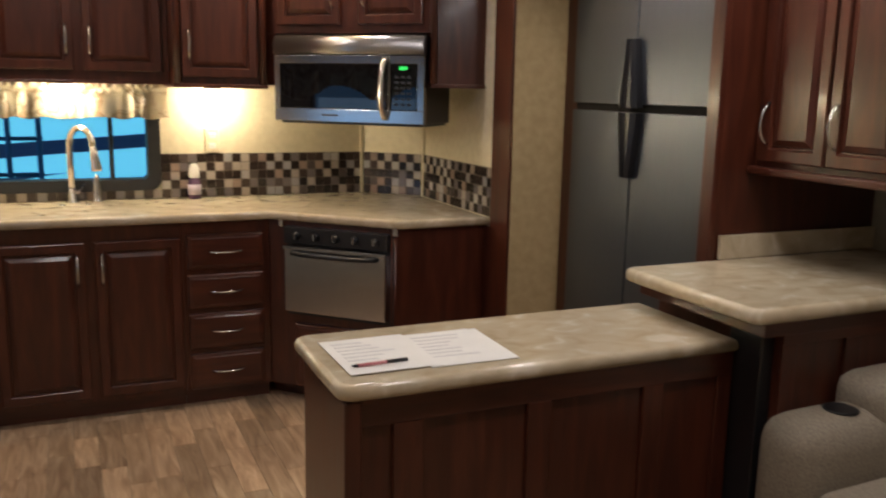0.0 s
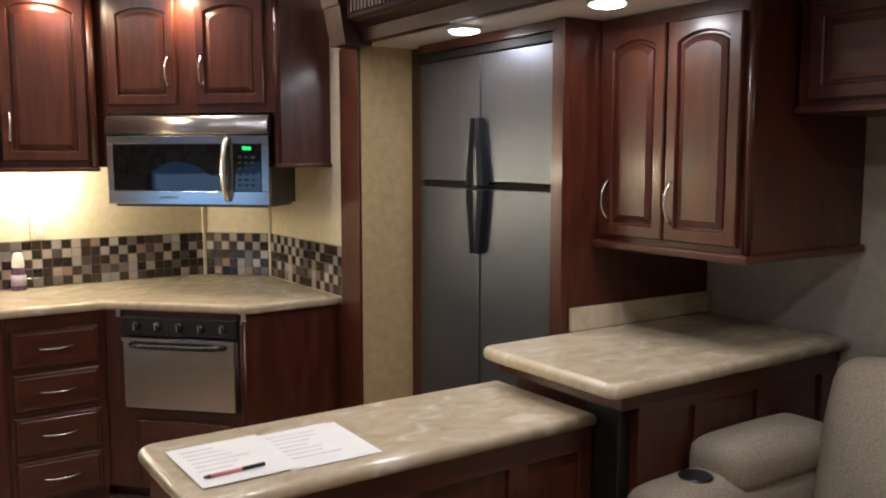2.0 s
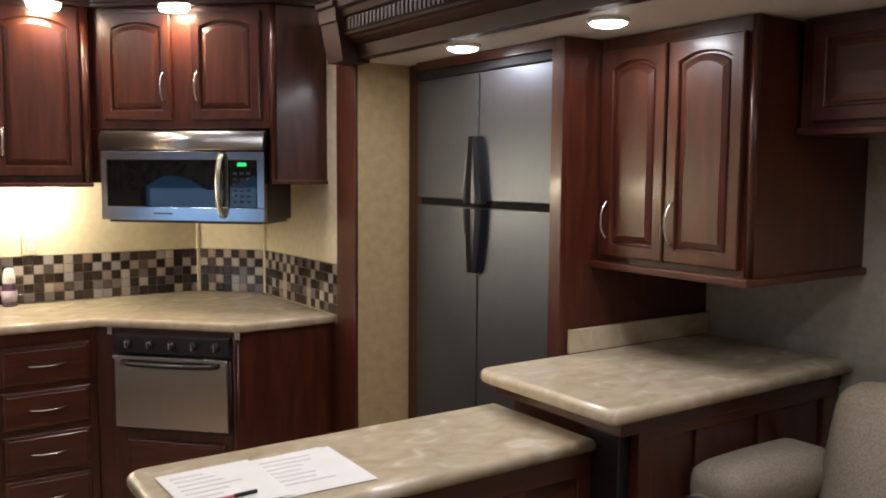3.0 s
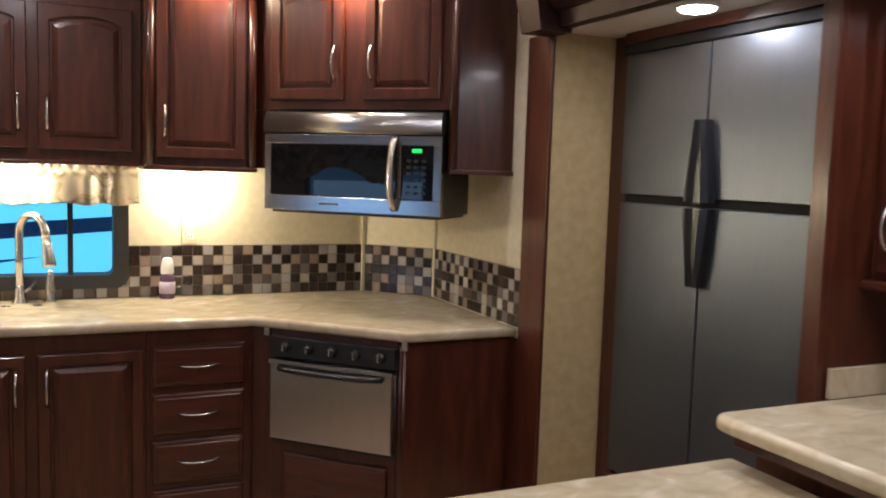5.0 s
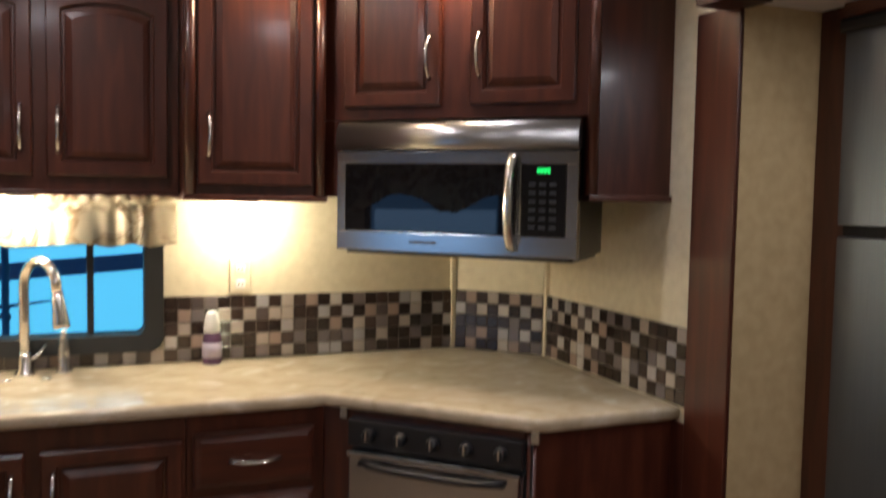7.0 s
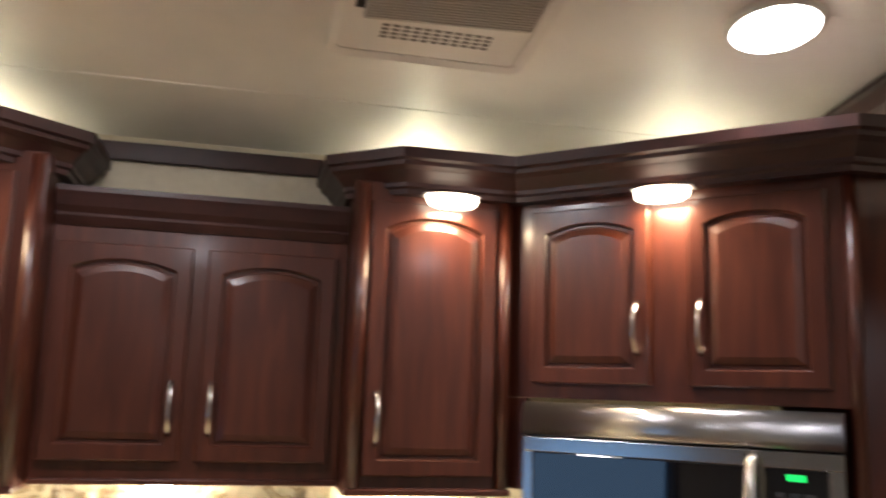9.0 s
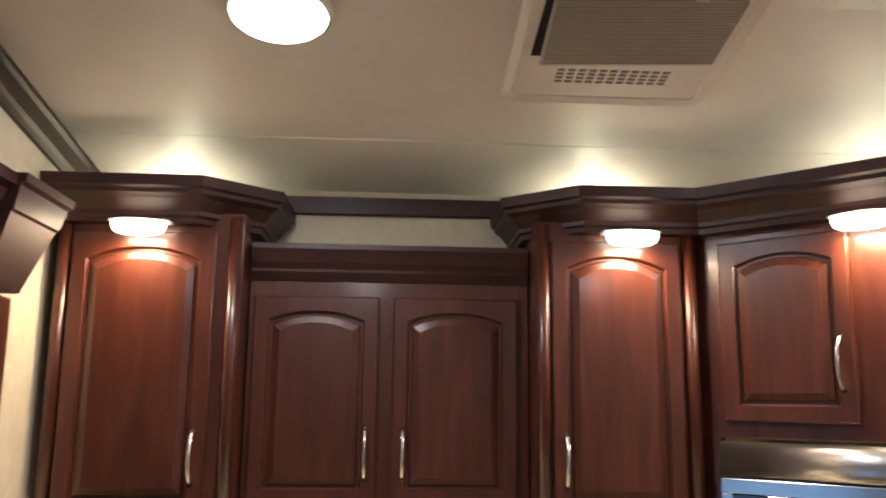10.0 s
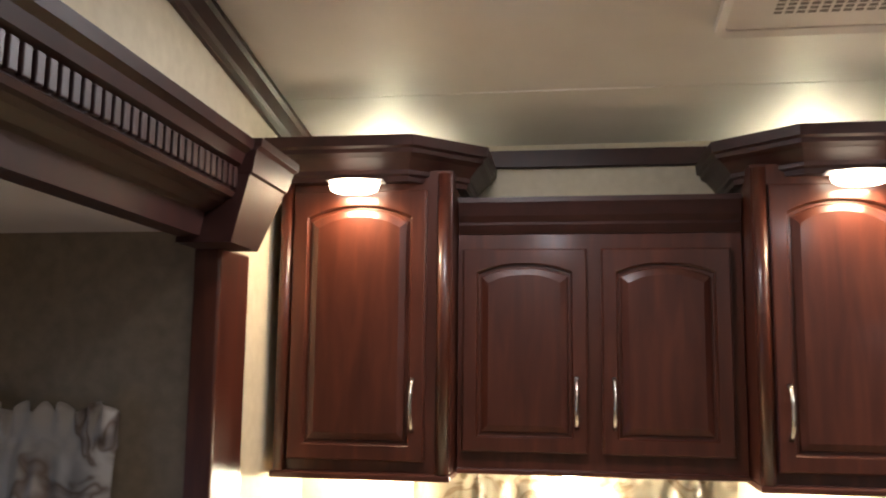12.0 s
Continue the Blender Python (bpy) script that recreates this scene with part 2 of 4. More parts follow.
def lathe(profile, sides=24, x=0.0, y=0.0):
    """A turned shape from (radius, height) pairs."""
    bm = bmesh.new()
    rings = [[bm.verts.new((x + r * math.cos(2 * math.pi * k / sides), y + r * math.sin(2 * math.pi * k / sides), z)) for k in range(sides)] for r, z in profile]
    for a, b in zip(rings, rings[1:]):
        for k in range(sides):
            bm.faces.new((a[k], a[(k + 1) % sides], b[(k + 1) % sides], b[k]))
    bm.faces.new(rings[0][::-1])
    bm.faces.new(rings[-1])
    bmesh.ops.recalc_face_normals(bm, faces=bm.faces)
    for f in bm.faces:
        f.smooth = len(f.verts) == 4
    return bm


def moulding(path, profile):
    """A profile of (out, height) pairs swept along a plan line; out is to the right of the way."""
    bm = bmesh.new()
    pts = [Vector((*p, 0)) for p in path]
    rings = []
    for i, p in enumerate(pts):
        ns = []
        for a, b in ((i - 1, i), (i, i + 1)):
            if a >= 0 and b < len(pts):
                d = (pts[b] - pts[a]).normalized()
                ns.append(Vector((d.y, -d.x, 0)))
        n = sum(ns, Vector()).normalized()
        n /= n.dot(ns[0])
        rings.append([bm.verts.new(p + n * o + Vector((0, 0, z))) for o, z in profile])
    k = len(profile)
    for a, b in zip(rings, rings[1:]):
        for j in range(k):
            bm.faces.new((a[j], a[(j + 1) % k], b[(j + 1) % k], b[j]))
    bm.faces.new(rings[0])
    bm.faces.new(rings[-1][::-1])
    bmesh.ops.recalc_face_normals(bm, faces=bm.faces)
    return bm


def mesh_of(name, bm, mat):
    me = bpy.data.meshes.new(name)
    bm.to_mesh(me)
    bm.free()
    me.materials.append(mat)
    return me


def part(name, bm, mat, parent=None, label="", at=None):
    ob = new(name, mesh_of(name, bm, mat))
    if parent:
        ob.parent = parent
    if at:
        ob.matrix_basis = at
    return tagged(ob, label)


def thing(name, label, category, at=None, group="", kind=""):
    ob = new(name)
    if at:
        ob.matrix_basis = at
    return tagged(ob, label, category, group, kind)


def structure(name, bm, mat, label, category="wall"):
    return tagged(part(name, bm, mat), label, category, "", "structure")


def boxes(*rows):
    bm = bmesh.new()
    for r in rows:
        add_box(bm, *r)
    return bm


# ---- structure ----
W0, W1, WZ0, WZ1 = -2.10, -1.31, 0.95, 1.43  # sink window opening
wall_north = structure("wall_north", boxes((-2.62, W0, 0, 0.1, 0, CEIL), (W1, 0.1, 0, 0.1, 0, CEIL), (W0, W1, 0, 0.1, 0, WZ0), (W0, W1, 0, 0.1, WZ1, CEIL)), paper, "cream papered rear wall behind the kitchen counter")
corner = prism([(-0.26, -0.001), (-0.001, -0.26), (-0.001, -0.001)], 0.0, CEIL - 0.002)
structure("wall_corner", corner, paper, "cream papered diagonal corner of the wall")
SR, SL = 0.95, -3.4   # outer walls of the two slide rooms
SY, LY = -1.236, -0.76  # their end walls
wall_east = structure("wall_east", boxes((0, 0.1, SY + 0.02, 0, 0, TOP), (0, 0.1, -4.9, SY + 0.02, ST + 0.02, TOP), (0, 0.1, -6.3, -4.9, 0, TOP)), paper, "cream papered side wall with the slide room opening")
wall_west = structure("wall_west", boxes((LEFT - 0.1, LEFT, LY + 0.02, 0, 0, TOP), (LEFT - 0.1, LEFT, -3.6, LY + 0.02, 2.05, TOP), (LEFT - 0.1, LEFT, -6.3, -3.6, 0, TOP)), paper, "cream papered side wall over the dinette opening")
structure("wall_south", box(-2.62, 0.1, -6.4, -6.3, 0, TOP), paper, "cream papered far end wall")
structure("slide_wall_end", box(-0.002, SR, SY, SY + 0.02, 0, ST), tan_paper, "tan papered end wall of the slide room beside the refrigerator")
structure("slide_wall_outer", boxes((SR, SR + 0.08, -4.92, SY + 0.02, 0, ST)), grey_paper, "grey papered outer wall of the slide room")
structure("slide_wall_far", box(0.1, SR, -4.92, -4.9, 0, ST), grey_paper, "grey papered far end wall of the slide room")
structure("slide_ceiling", box(0.0, SR, -4.9, SY, ST, ST + 0.04), ceiling_paint, "pale vinyl ceiling of the slide room", "ceiling")
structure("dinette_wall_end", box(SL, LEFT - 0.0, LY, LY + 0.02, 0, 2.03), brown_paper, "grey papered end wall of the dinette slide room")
DY0, DY1, DZ0, DZ1 = -2.25, -1.25, 1.0, 1.6
structure("dinette_wall_outer", boxes((SL - 0.08, SL, -3.6, DY0, 0, 2.03), (SL - 0.08, SL, DY1, LY + 0.02, 0, 2.03), (SL - 0.08, SL, DY0, DY1, 0, DZ0), (SL - 0.08, SL, DY0, DY1, DZ1, 2.03)), grey_paper, "grey papered outer wall of the dinette slide room")
structure("dinette_wall_far", box(SL, LEFT - 0.1, -3.62, -3.6, 0, 2.03), grey_paper, "grey papered far wall of the dinette slide room")
structure("dinette_ceiling", box(SL, LEFT, -3.6, LY, 2.03, 2.07), ceiling_paint, "pale vinyl ceiling of the dinette slide room", "ceiling")


def raised(bm):
    """Lifts a level mesh made at the rear ceiling height on to the rising ceiling."""
    for v in bm.verts:
        v.co.z += ceiling_at(v.co.y) - CEIL
    return bm


ceiling = structure("ceiling", raised(boxes((-2.52, 0.0, -6.3, -1.0, CEIL, CEIL + 0.05), (-2.52, 0.0, -1.0, -0.357, CEIL, CEIL + 0.05), (-2.52, 0.0, -0.353, 0.0, CEIL, CEIL + 0.05))), ceiling_paint, "pale vinyl ceiling with a fine panel seam", "ceiling")
structure("roof", box(-2.62, 0.1, -6.4, 0.1, TOP + 0.06, TOP + 0.1), ceiling_paint, "pale roof skin over the ceiling", "roof")
structure("seam_strip", raised(box(-2.0, -1.28, -0.363, -0.347, CEIL - 0.003, CEIL + 0.01, 0.001)), ceiling_paint, "flat pale strip over the ceiling seam", "trim")
floor = structure("floor", box(-3.48, 1.03, -6.4, 0.1, -0.06, -0.004), grout, "wood-look plank floor in grey and brown", "floor")

# ---- cabinet pieces ----


def raised_door(w, h, arch=0.024, thick=0.02, stile=0.038):
    """A frame-and-panel door, front towards -y, its centre bottom at the origin."""
    bm = bmesh.new()
    k = 13

    def ring(inset, y, rise):
        half, lo, hi = w / 2 - inset, inset, h - inset
        pts = [(-half, lo), (half, lo)]
        for j in range(k):
            u = 1 - 2 * j / (k - 1)
            pts.append((u * half, hi - rise * abs(u) ** 2.2 if rise else hi))
        return [bm.verts.new((x, y, z)) for x, z in pts]

    r = [ring(0, 0, 0), ring(0, -thick + 0.004, 0), ring(0.004, -thick, 0), ring(stile, -thick, arch), ring(stile + 0.003, -thick + 0.004, arch), ring(stile + 0.005, -thick + 0.012, arch), ring(stile + 0.012, -thick + 0.012, arch), ring(stile + 0.015, -thick + 0.007, arch), ring(stile + 0.032, -thick, arch * 0.95)]
    n = k + 2
    for a, b in zip(r, r[1:]):
        for i in range(n):
            bm.faces.new((a[i], a[(i + 1) % n], b[(i + 1) % n], b[i]))
    bm.faces.new(r[-1])
    bm.faces.new(r[0][::-1])
    bmesh.ops.recalc_face_normals(bm, faces=bm.faces)
    return bm


def slab_front(w, h, thick=0.02):
    """A drawer front with a stepped rim, front towards -y."""
    bm = bmesh.new()

    def ring(inset, y):
        return [bm.verts.new(p) for p in ((-w / 2 + inset, y, inset), (w / 2 - inset, y, inset), (w / 2 - inset, y, h - inset), (-w / 2 + inset, y, h - inset))]

    r = [ring(0, 0), ring(0, -thick + 0.008), ring(0.006, -thick + 0.003), ring(0.016, -thick + 0.002), ring(0.02, -thick)]
    for a, b in zip(r, r[1:]):
        for i in range(4):
            bm.faces.new((a[i], a[(i + 1) % 4], b[(i + 1) % 4], b[i]))
    bm.faces.new(r[-1])
    bm.faces.new(r[0][::-1])
    bmesh.ops.recalc_face_normals(bm, faces=bm.faces)
    return bm


def bow_handle(length=0.13, out=0.032, level=False):
    pts, rad = [], []
    for i in range(13):
        u = -1 + 2 * i / 12
        a = u * length / 2
        y = -out * (1 - abs(u) ** 2.6)
        pts.append((a, y, 0) if level else (0, y, a))
        rad.append(0.0055 if abs(u) < 0.85 else 0.0075)
    return tube(pts, rad, 8, 0.8)


def door_at(parent, x0, x1, z0, z1, y, handle=None, handle_z=None, arch=0.024, mat=None):
    d = part("door", raised_door(x1 - x0, z1 - z0, arch), mat or wood, parent, "", pose((x0 + x1) / 2, y, z0))
    if handle:
        hx = (x1 - x0) / 2 - 0.03
        part("handle", bow_handle(), nickel, d, "brushed nickel bow handle", pose(hx if handle == "r" else -hx, -0.02, handle_z - z0))
    return d


def drawer_at(parent, x0, x1, z0, z1, y):
    d = part("drawer_front", slab_front(x1 - x0, z1 - z0), wood_flat, parent, "", pose((x0 + x1) / 2, y, z0))
    part("handle", bow_handle(0.14, 0.03, True), nickel, d, "brushed nickel bow handle", pose(0.0, -0.02, (z1 - z0) / 2))
    return d


D45 = math.sqrt(0.5)


def diagonal(s, z=0.0):
    """The pose of a thing that faces the room across the corner; s: x + y of its front plane, local x along it, its middle at x = 0."""
    mid = -0.5375 - (-0.65)
    return pose((s + mid) / 2, (s - mid) / 2, z, 0, 0, -45)


# ---- upper cabinets ----
CT = 2.327  # top of the crown


def column(name, x0, x1, hinge, at_label):
    c = thing(name, at_label, "cabinet", pose(0, 0, 0), "tall wall cabinets")
    part("body", box(x0, x1, -0.352, -0.002, 1.464, 2.25), wood, c)
    part("bottom_rail", box(x0 - 0.004, x1 + 0.004, -0.374, -0.003, 1.446, 1.464, 0.005), wood_flat, c)
    for x in (x0 + 0.019, x1 - 0.019):
        part("stile", lathe([(0.017, 1.464), (0.017, 2.24)], 14, x, -0.359), wood, c, "rounded corner post")
    door_at(c, x0 + 0.04, x1 - 0.066 if hinge == "r" else x1 - 0.046, 1.494, 2.196, -0.352, hinge, 1.636, 0.032)
    return c


col_l = column("wall_cabinet", -2.492, -2.026, "r", "tall dark cherry wall cabinet with an arched raised-panel door")
col_r = column("wall_cabinet", -1.27, -0.846, "l", "tall dark cherry wall cabinet, arched door, beside the microwave")

mid = thing("wall_cabinet", "low double-door dark cherry wall cabinet above the sink window", "cabinet")
part("body", box(-2.022, -1.274, -0.24, -0.002, 1.47, 2.105), wood, mid)
part("bottom_rail", box(-2.022, -1.274, -0.258, -0.003, 1.456, 1.47, 0.004), wood_flat, mid)
door_at(mid, -2.008, -1.676, 1.513, 2.052, -0.24, "r", 1.644)
door_at(mid, -1.638, -1.306, 1.513, 2.052, -0.24, "l", 1.644)
part("moulding", moulding([(-2.02, -0.24), (-1.276, -0.24)], [(-0.1, 2.095), (0.005, 2.095), (0.01, 2.105), (0.016, 2.118), (0.012, 2.126), (0.022, 2.143), (0.03, 2.168), (0.034, 2.178), (0.034, 2.192), (-0.1, 2.192)]), shaded_wood, mid, "stepped crown moulding")

CROWN = [(-0.06, 2.217), (0.012, 2.217), (0.014, 2.23), (0.022, 2.235), (0.022, 2.246), (0.03, 2.256), (0.045, 2.274), (0.06, 2.284), (0.062, 2.295), (0.072, 2.3), (0.075, CT), (-0.06, CT)]
part("crown", moulding([(-2.515, -0.374), (-2.145, -0.374), (-2.012, -0.255), (-2.012, -0.012)], CROWN), shaded_wood, col_l, "stepped crown moulding in shade-darkened cherry")
part("top", prism([(-2.48, -0.32), (-2.13, -0.32), (-2.03, -0.22), (-2.03, -0.01), (-2.48, -0.01)], 2.25, 2.268), wood_flat, col_l)
crown_r = part("crown", moulding([(-1.278, -0.012), (-1.278, -0.255), (-1.142, -0.374), (-0.838, -0.374), (-0.255, -0.957), (-0.004, -0.975)], CROWN), shaded_wood, col_r, "stepped crown moulding in shade-darkened cherry running on round the corner")

micro_cab = thing("wall_cabinet", "dark cherry corner wall cabinet, two arched doors above the microwave", "cabinet", diagonal(-1.17))
part("body", box(-0.442, 0.395, 0.0, 0.3, 1.70, 2.25), wood, micro_cab)
part("filler", box(-0.442, -0.384, 0.0, 0.02, 1.464, 1.699, 0.002), wood, micro_cab, "slim upright filler beside the microwave")
door_at(micro_cab, -0.366, -0.048, 1.738, 2.19, 0.0, "r", 1.877)
door_at(micro_cab, 0.048, 0.358, 1.738, 2.19, 0.0, "l", 1.877)

flank = thing("wall_cabinet", "plain dark cherry end cabinet beside the microwave", "cabinet")
part("body", prism([(-0.235, -0.925), (-0.002, -0.955), (-0.002, -0.62), (-0.12, -0.5), (-0.2, -0.6)], 1.482, 2.25), wood, flank)
part("bottom_rail", prism([(-0.25, -0.935), (-0.002, -0.967), (-0.002, -0.5), (-0.12, -0.49), (-0.2, -0.6)], 1.465, 1.482, 0.003), wood_flat, flank)
part("stile", lathe([(0.016, 1.482), (0.016, 2.24)], 14, -0.238, -0.925), wood, flank, "rounded corner post")

# ---- microwave ----
mw = thing("microwave", "stainless over-the-range microwave with a dark window and chrome handle", "microwave", diagonal(-1.215, 1.304))
part("case", box(-0.372, 0.372, 0.02, 0.33, 0.0, 0.383, 0.004), black, mw, "black metal case")
bow = [(0.0, 0.303), (-0.006, 0.306), (-0.01, 0.32), (-0.01, 0.34), (-0.007, 0.358), (0.0, 0.374), (0.01, 0.386), (0.03, 0.386), (0.03, 0.303)]
vent = moulding([(-0.3785, 0.0), (0.3785, 0.0)], [(-o, z) for o, z in bow])
for f in vent.faces:
    f.smooth = len(f.verts) == 4
part("vent", vent, vent_steel, mw, "rounded stainless vent panel")
for x0, x1, z0, z1 in ((-0.3785, 0.3785, 0.0, 0.058), (-0.3785, 0.3785, 0.262, 0.298), (-0.3785, -0.35, 0.058, 0.262), (0.2, 0.214, 0.058, 0.262), (0.345, 0.3785, 0.058, 0.262)):
    part("face_frame", box(x0, x1, 0.0, 0.03, z0, z1, 0.002), steel, mw, "stainless front")
part("window", box(-0.35, 0.2, -0.002, 0.02, 0.058, 0.262, 0.003), black_gloss, mw, "dark glass window")
panel = part("control_panel", box(0.214, 0.345, -0.002, 0.02, 0.058, 0.262, 0.003), black_gloss, mw, "black control panel")
for i in range(4):
    part("digit", box(0.262 + i * 0.01, 0.269 + i * 0.01, -0.0045, -0.001, 0.236, 0.25), green_digits, panel, "green lit clock digit")
button = mesh_of("button", box(-0.009, 0.009, -0.004, 0, -0.005, 0.005, 0.001), material("grey_button", (0.03, 0.032, 0.036), 0.4))
for r in range(6):
    for c in range(3):
        b = new("button", button)
        b.parent = panel
        b.matrix_basis = pose(0.248 + c * 0.03, -0.001, 0.205 - r * 0.024)
pts = [(0.19, -0.004 - 0.042 * (1 - abs(u) ** 3), 0.155 + u * 0.135) for u in [-1 + i / 8 for i in range(17)]]
part("handle", tube(pts, 0.0155, 12, 0.6), nickel, mw, "curved chrome bar handle")
part("logo", box(-0.13, -0.045, -0.002, 0.002, 0.026, 0.034), material("dark_logo", (0.1, 0.1, 0.1), 0.4), mw)
part("hood_underside", box(-0.36, 0.36, 0.03, 0.31, -0.012, 0.0, 0.003), black, mw, "dark vent grille under the microwave")

# ---- base cabinets ----
FY = -0.555


def base_body(c, x0, x1):
    part("body", box(x0, x1, FY, -0.004, 0.075, 0.858), wood, c)
    part("toe_kick", box(x0, x1, FY + 0.045, FY + 0.065, 0.0, 0.075), wood_flat, c)


plain = thing("base_cabinet", "dark cherry base cabinet with a plain door beside the sink", "cabinet", None, "base cabinets")
base_body(plain, -2.515, -2.082)
door_at(plain, -2.45, -2.11, 0.1, 0.79, FY, "r", 0.672, 0)
sink_cab = thing("base_cabinet", "dark cherry sink base cabinet with two flat-panel doors", "cabinet", None, "base cabinets")
base_body(sink_cab, -2.08, -1.282)
door_at(sink_cab, -2.036, -1.683, 0.1, 0.79, FY, "r", 0.672, 0)
door_at(sink_cab, -1.645, -1.292, 0.1, 0.79, FY, "l", 0.672, 0)
drawers = thing("drawer_cabinet", "dark cherry base cabinet with a stack of four drawers", "cabinet", None, "base cabinets")
base_body(drawers, -1.28, -0.895)
for z0, z1 in ((0.642, 0.802), (0.461, 0.618), (0.272, 0.438), (0.082, 0.25)):
    drawer_at(drawers, -1.263, -0.925, z0, z1, FY)

oven_cab = thing("base_cabinet", "dark cherry corner base cabinet around the oven with one wide drawer", "cabinet", None, "base cabinets")
part("body", prism([(-0.893, -0.555), (-0.44, -1.008), (-0.003, -1.008), (-0.003, -0.27), (-0.27, -0.004), (-0.893, -0.004)], 0.075, 0.858), wood, oven_cab)
part("toe_kick", prism([(-0.86, -0.47), (-0.4, -0.93), (-0.003, -0.93), (-0.003, -0.27), (-0.27, -0.004), (-0.86, -0.004)], 0, 0.075), wood, oven_cab)
part("corner_post", lathe([(0.02, 0.0), (0.02, 0.858)], 14, -0.44, -0.99), wood, oven_cab)
od = part("drawer_front", slab_front(0.44, 0.3), wood_flat, oven_cab, "", diagonal(-1.449) @ pose(0.045, 0, 0.085))
part("handle", bow_handle(0.14, 0.03, True), nickel, od, "brushed nickel bow handle", pose(0.0, -0.02, 0.15))

oven = thing("range_oven", "small stainless oven with black knob panel set across the corner", "oven", diagonal(-1.44) @ pose(0, 0, -0.016))
OX = 0.05
part("body", box(OX - 0.27, OX + 0.27, -0.012, 0.3, 0.44, 0.852), black, oven)
part("knob_panel", box(OX - 0.27, OX + 0.25, -0.04, 0.0, 0.775, 0.853, 0.004), black, oven, "black control panel")
for i in range(5):
    x = OX - 0.2 + i * 0.098
    kn = part("knob", lathe([(0.019, 0), (0.019, 0.008), (0.015, 0.02), (0.012, 0.022)], 16), black, oven, "black knob with a silver mark", pose(x, -0.04, 0.815, 90))
    part("mark", box(-0.0025, 0.0025, -0.013, 0.013, 0.0215, 0.024), nickel, kn)
part("door", box(OX - 0.26, OX + 0.25, -0.055, -0.012, 0.463, 0.76, 0.006), oven_steel, oven, "brushed stainless oven door")
pts = [(OX - 0.215 + 0.42 * i / 12, -0.058 - 0.03 * (1 - abs(-1 + i / 6) ** 4), 0.738) for i in range(13)]
part("handle", tube(pts, 0.014, 10, 0.8), black, oven, "dark bar handle")
part("top_bar", box(OX - 0.263, OX + 0.253, -0.064, -0.05, 0.75, 0.77, 0.005), oven_steel, oven)

counter = thing("countertop", "beige solid-surface kitchen countertop with a rounded front edge", "countertop")
part("slab", prism([(-2.518, -0.003), (-2.518, -0.591), (-0.93, -0.591), (-0.9, -0.582), (-0.455, -1.028), (-0.42, -1.04), (-0.003, -1.038), (-0.003, -0.263), (-0.263, -0.003)], 0.86, 0.9, 0.015, 4), stone, counter)
for x in (-0.245, 0.328):
    part("end_tab", box(x - 0.012, x + 0.012, -0.012, 0.01, 0.83, 0.866, 0.002), nickel, counter, "metal tab under the edge", diagonal(-1.455))

# ---- refrigerator side ----
fridge = thing("refrigerator", "four-door grey stainless refrigerator with black centre handles", "refrigerator", pose(0.244, -1.758, 0, 0, 0, -90))
part("body", box(-0.422, 0.422, 0.02, 0.62, 0.4, 1.93), black, fridge)
part("top_grille", box(-0.44, 0.44, -0.022, 0.03, 1.894, 1.93, 0.006), black_rubber, fridge, "black top strip")
part("middle_strip", box(-0.419, 0.419, 0.0, 0.03, 1.386, 1.419), black_and_shade, fridge, "black strip between upper and lower doors")
for x0, x1 in ((-0.42, -0.0035), (0.0035, 0.42)):
    part("upper_door", box(x0, x1, -0.02, 0.03, 1.417, 1.892, 0.003), fridge_steel, fridge)
    part("lower_door", box(x0, x1, -0.02, 0.03, 0.43, 1.388, 0.003), fridge_steel, fridge)


def fridge_grip(z0, z1, wide, slim):
    """A tapering grip with a hollow face."""
    rows = []
    for i in range(11):
        u = i / 10
        w = wide + (slim - wide) * u ** 1.3
        rows.append((w, z0 + (z1 - z0) * u))
    bm = bmesh.new()
    prev = None
    for w, z in rows:
        vs = [bm.verts.new(p) for p in ((-w, -0.02, z), (-w, -0.048, z), (-w * 0.55, -0.058, z), (-w * 0.3, -0.044, z), (w * 0.3, -0.044, z), (w * 0.55, -0.058, z), (w, -0.048, z), (w, -0.02, z))]
        if prev:
            for k in range(8):
                bm.faces.new((prev[k], prev[(k + 1) % 8], vs[(k + 1) % 8], vs[k]))
        else:
            bm.faces.new(vs[::-1])
        prev = vs
    bm.faces.new(prev)
    bmesh.ops.recalc_face_normals(bm, faces=bm.faces)
    return bm


part("upper_handle", fridge_grip(1.406, 1.655, 0.056, 0.024), black, fridge, "tapered black handle")
part("lower_handle", fridge_grip(1.386, 1.145, 0.056, 0.024), black, fridge, "tapered black handle")

case = thing("refrigerator_surround", "dark cherry enclosure around the refrigerator", "cabinet")
part("left_strip", box(0.245, 0.272, -1.339, -1.238, 0.0, 1.964), wood, case)
part("side_panel", box(0.225, 0.948, -2.245, -2.195, 0.0, 1.964), wood, case)
part("front_stile", box(0.2, 0.226, -2.246, -2.188, 0.0, 1.964, 0.003), wood, case)
part("base_panel", box(0.2, 0.23, -2.187, -1.344, 0.0, 0.42), wood_deep, case)
part("top_panel", box(0.21, 0.25, -2.187, -1.344, 1.93, 1.964), wood_deep, case)

up = thing("wall_cabinet", "dark cherry wall cabinet, two tall arched doors over the bar", "cabinet", pose(0.365, -2.55, 0, 0, 0, -90))
part("body", box(-0.297, 0.3, 0.0, 0.582, 1.23, 1.962), wood, up)
part("bottom_rail", box(-0.303, 0.318, -0.03, 0.582, 1.205, 1.23, 0.006), wood_flat, up)
part("corner_post", lathe([(0.013, 1.23), (0.013, 1.962)], 12, 0.295, 0.004), wood, up)
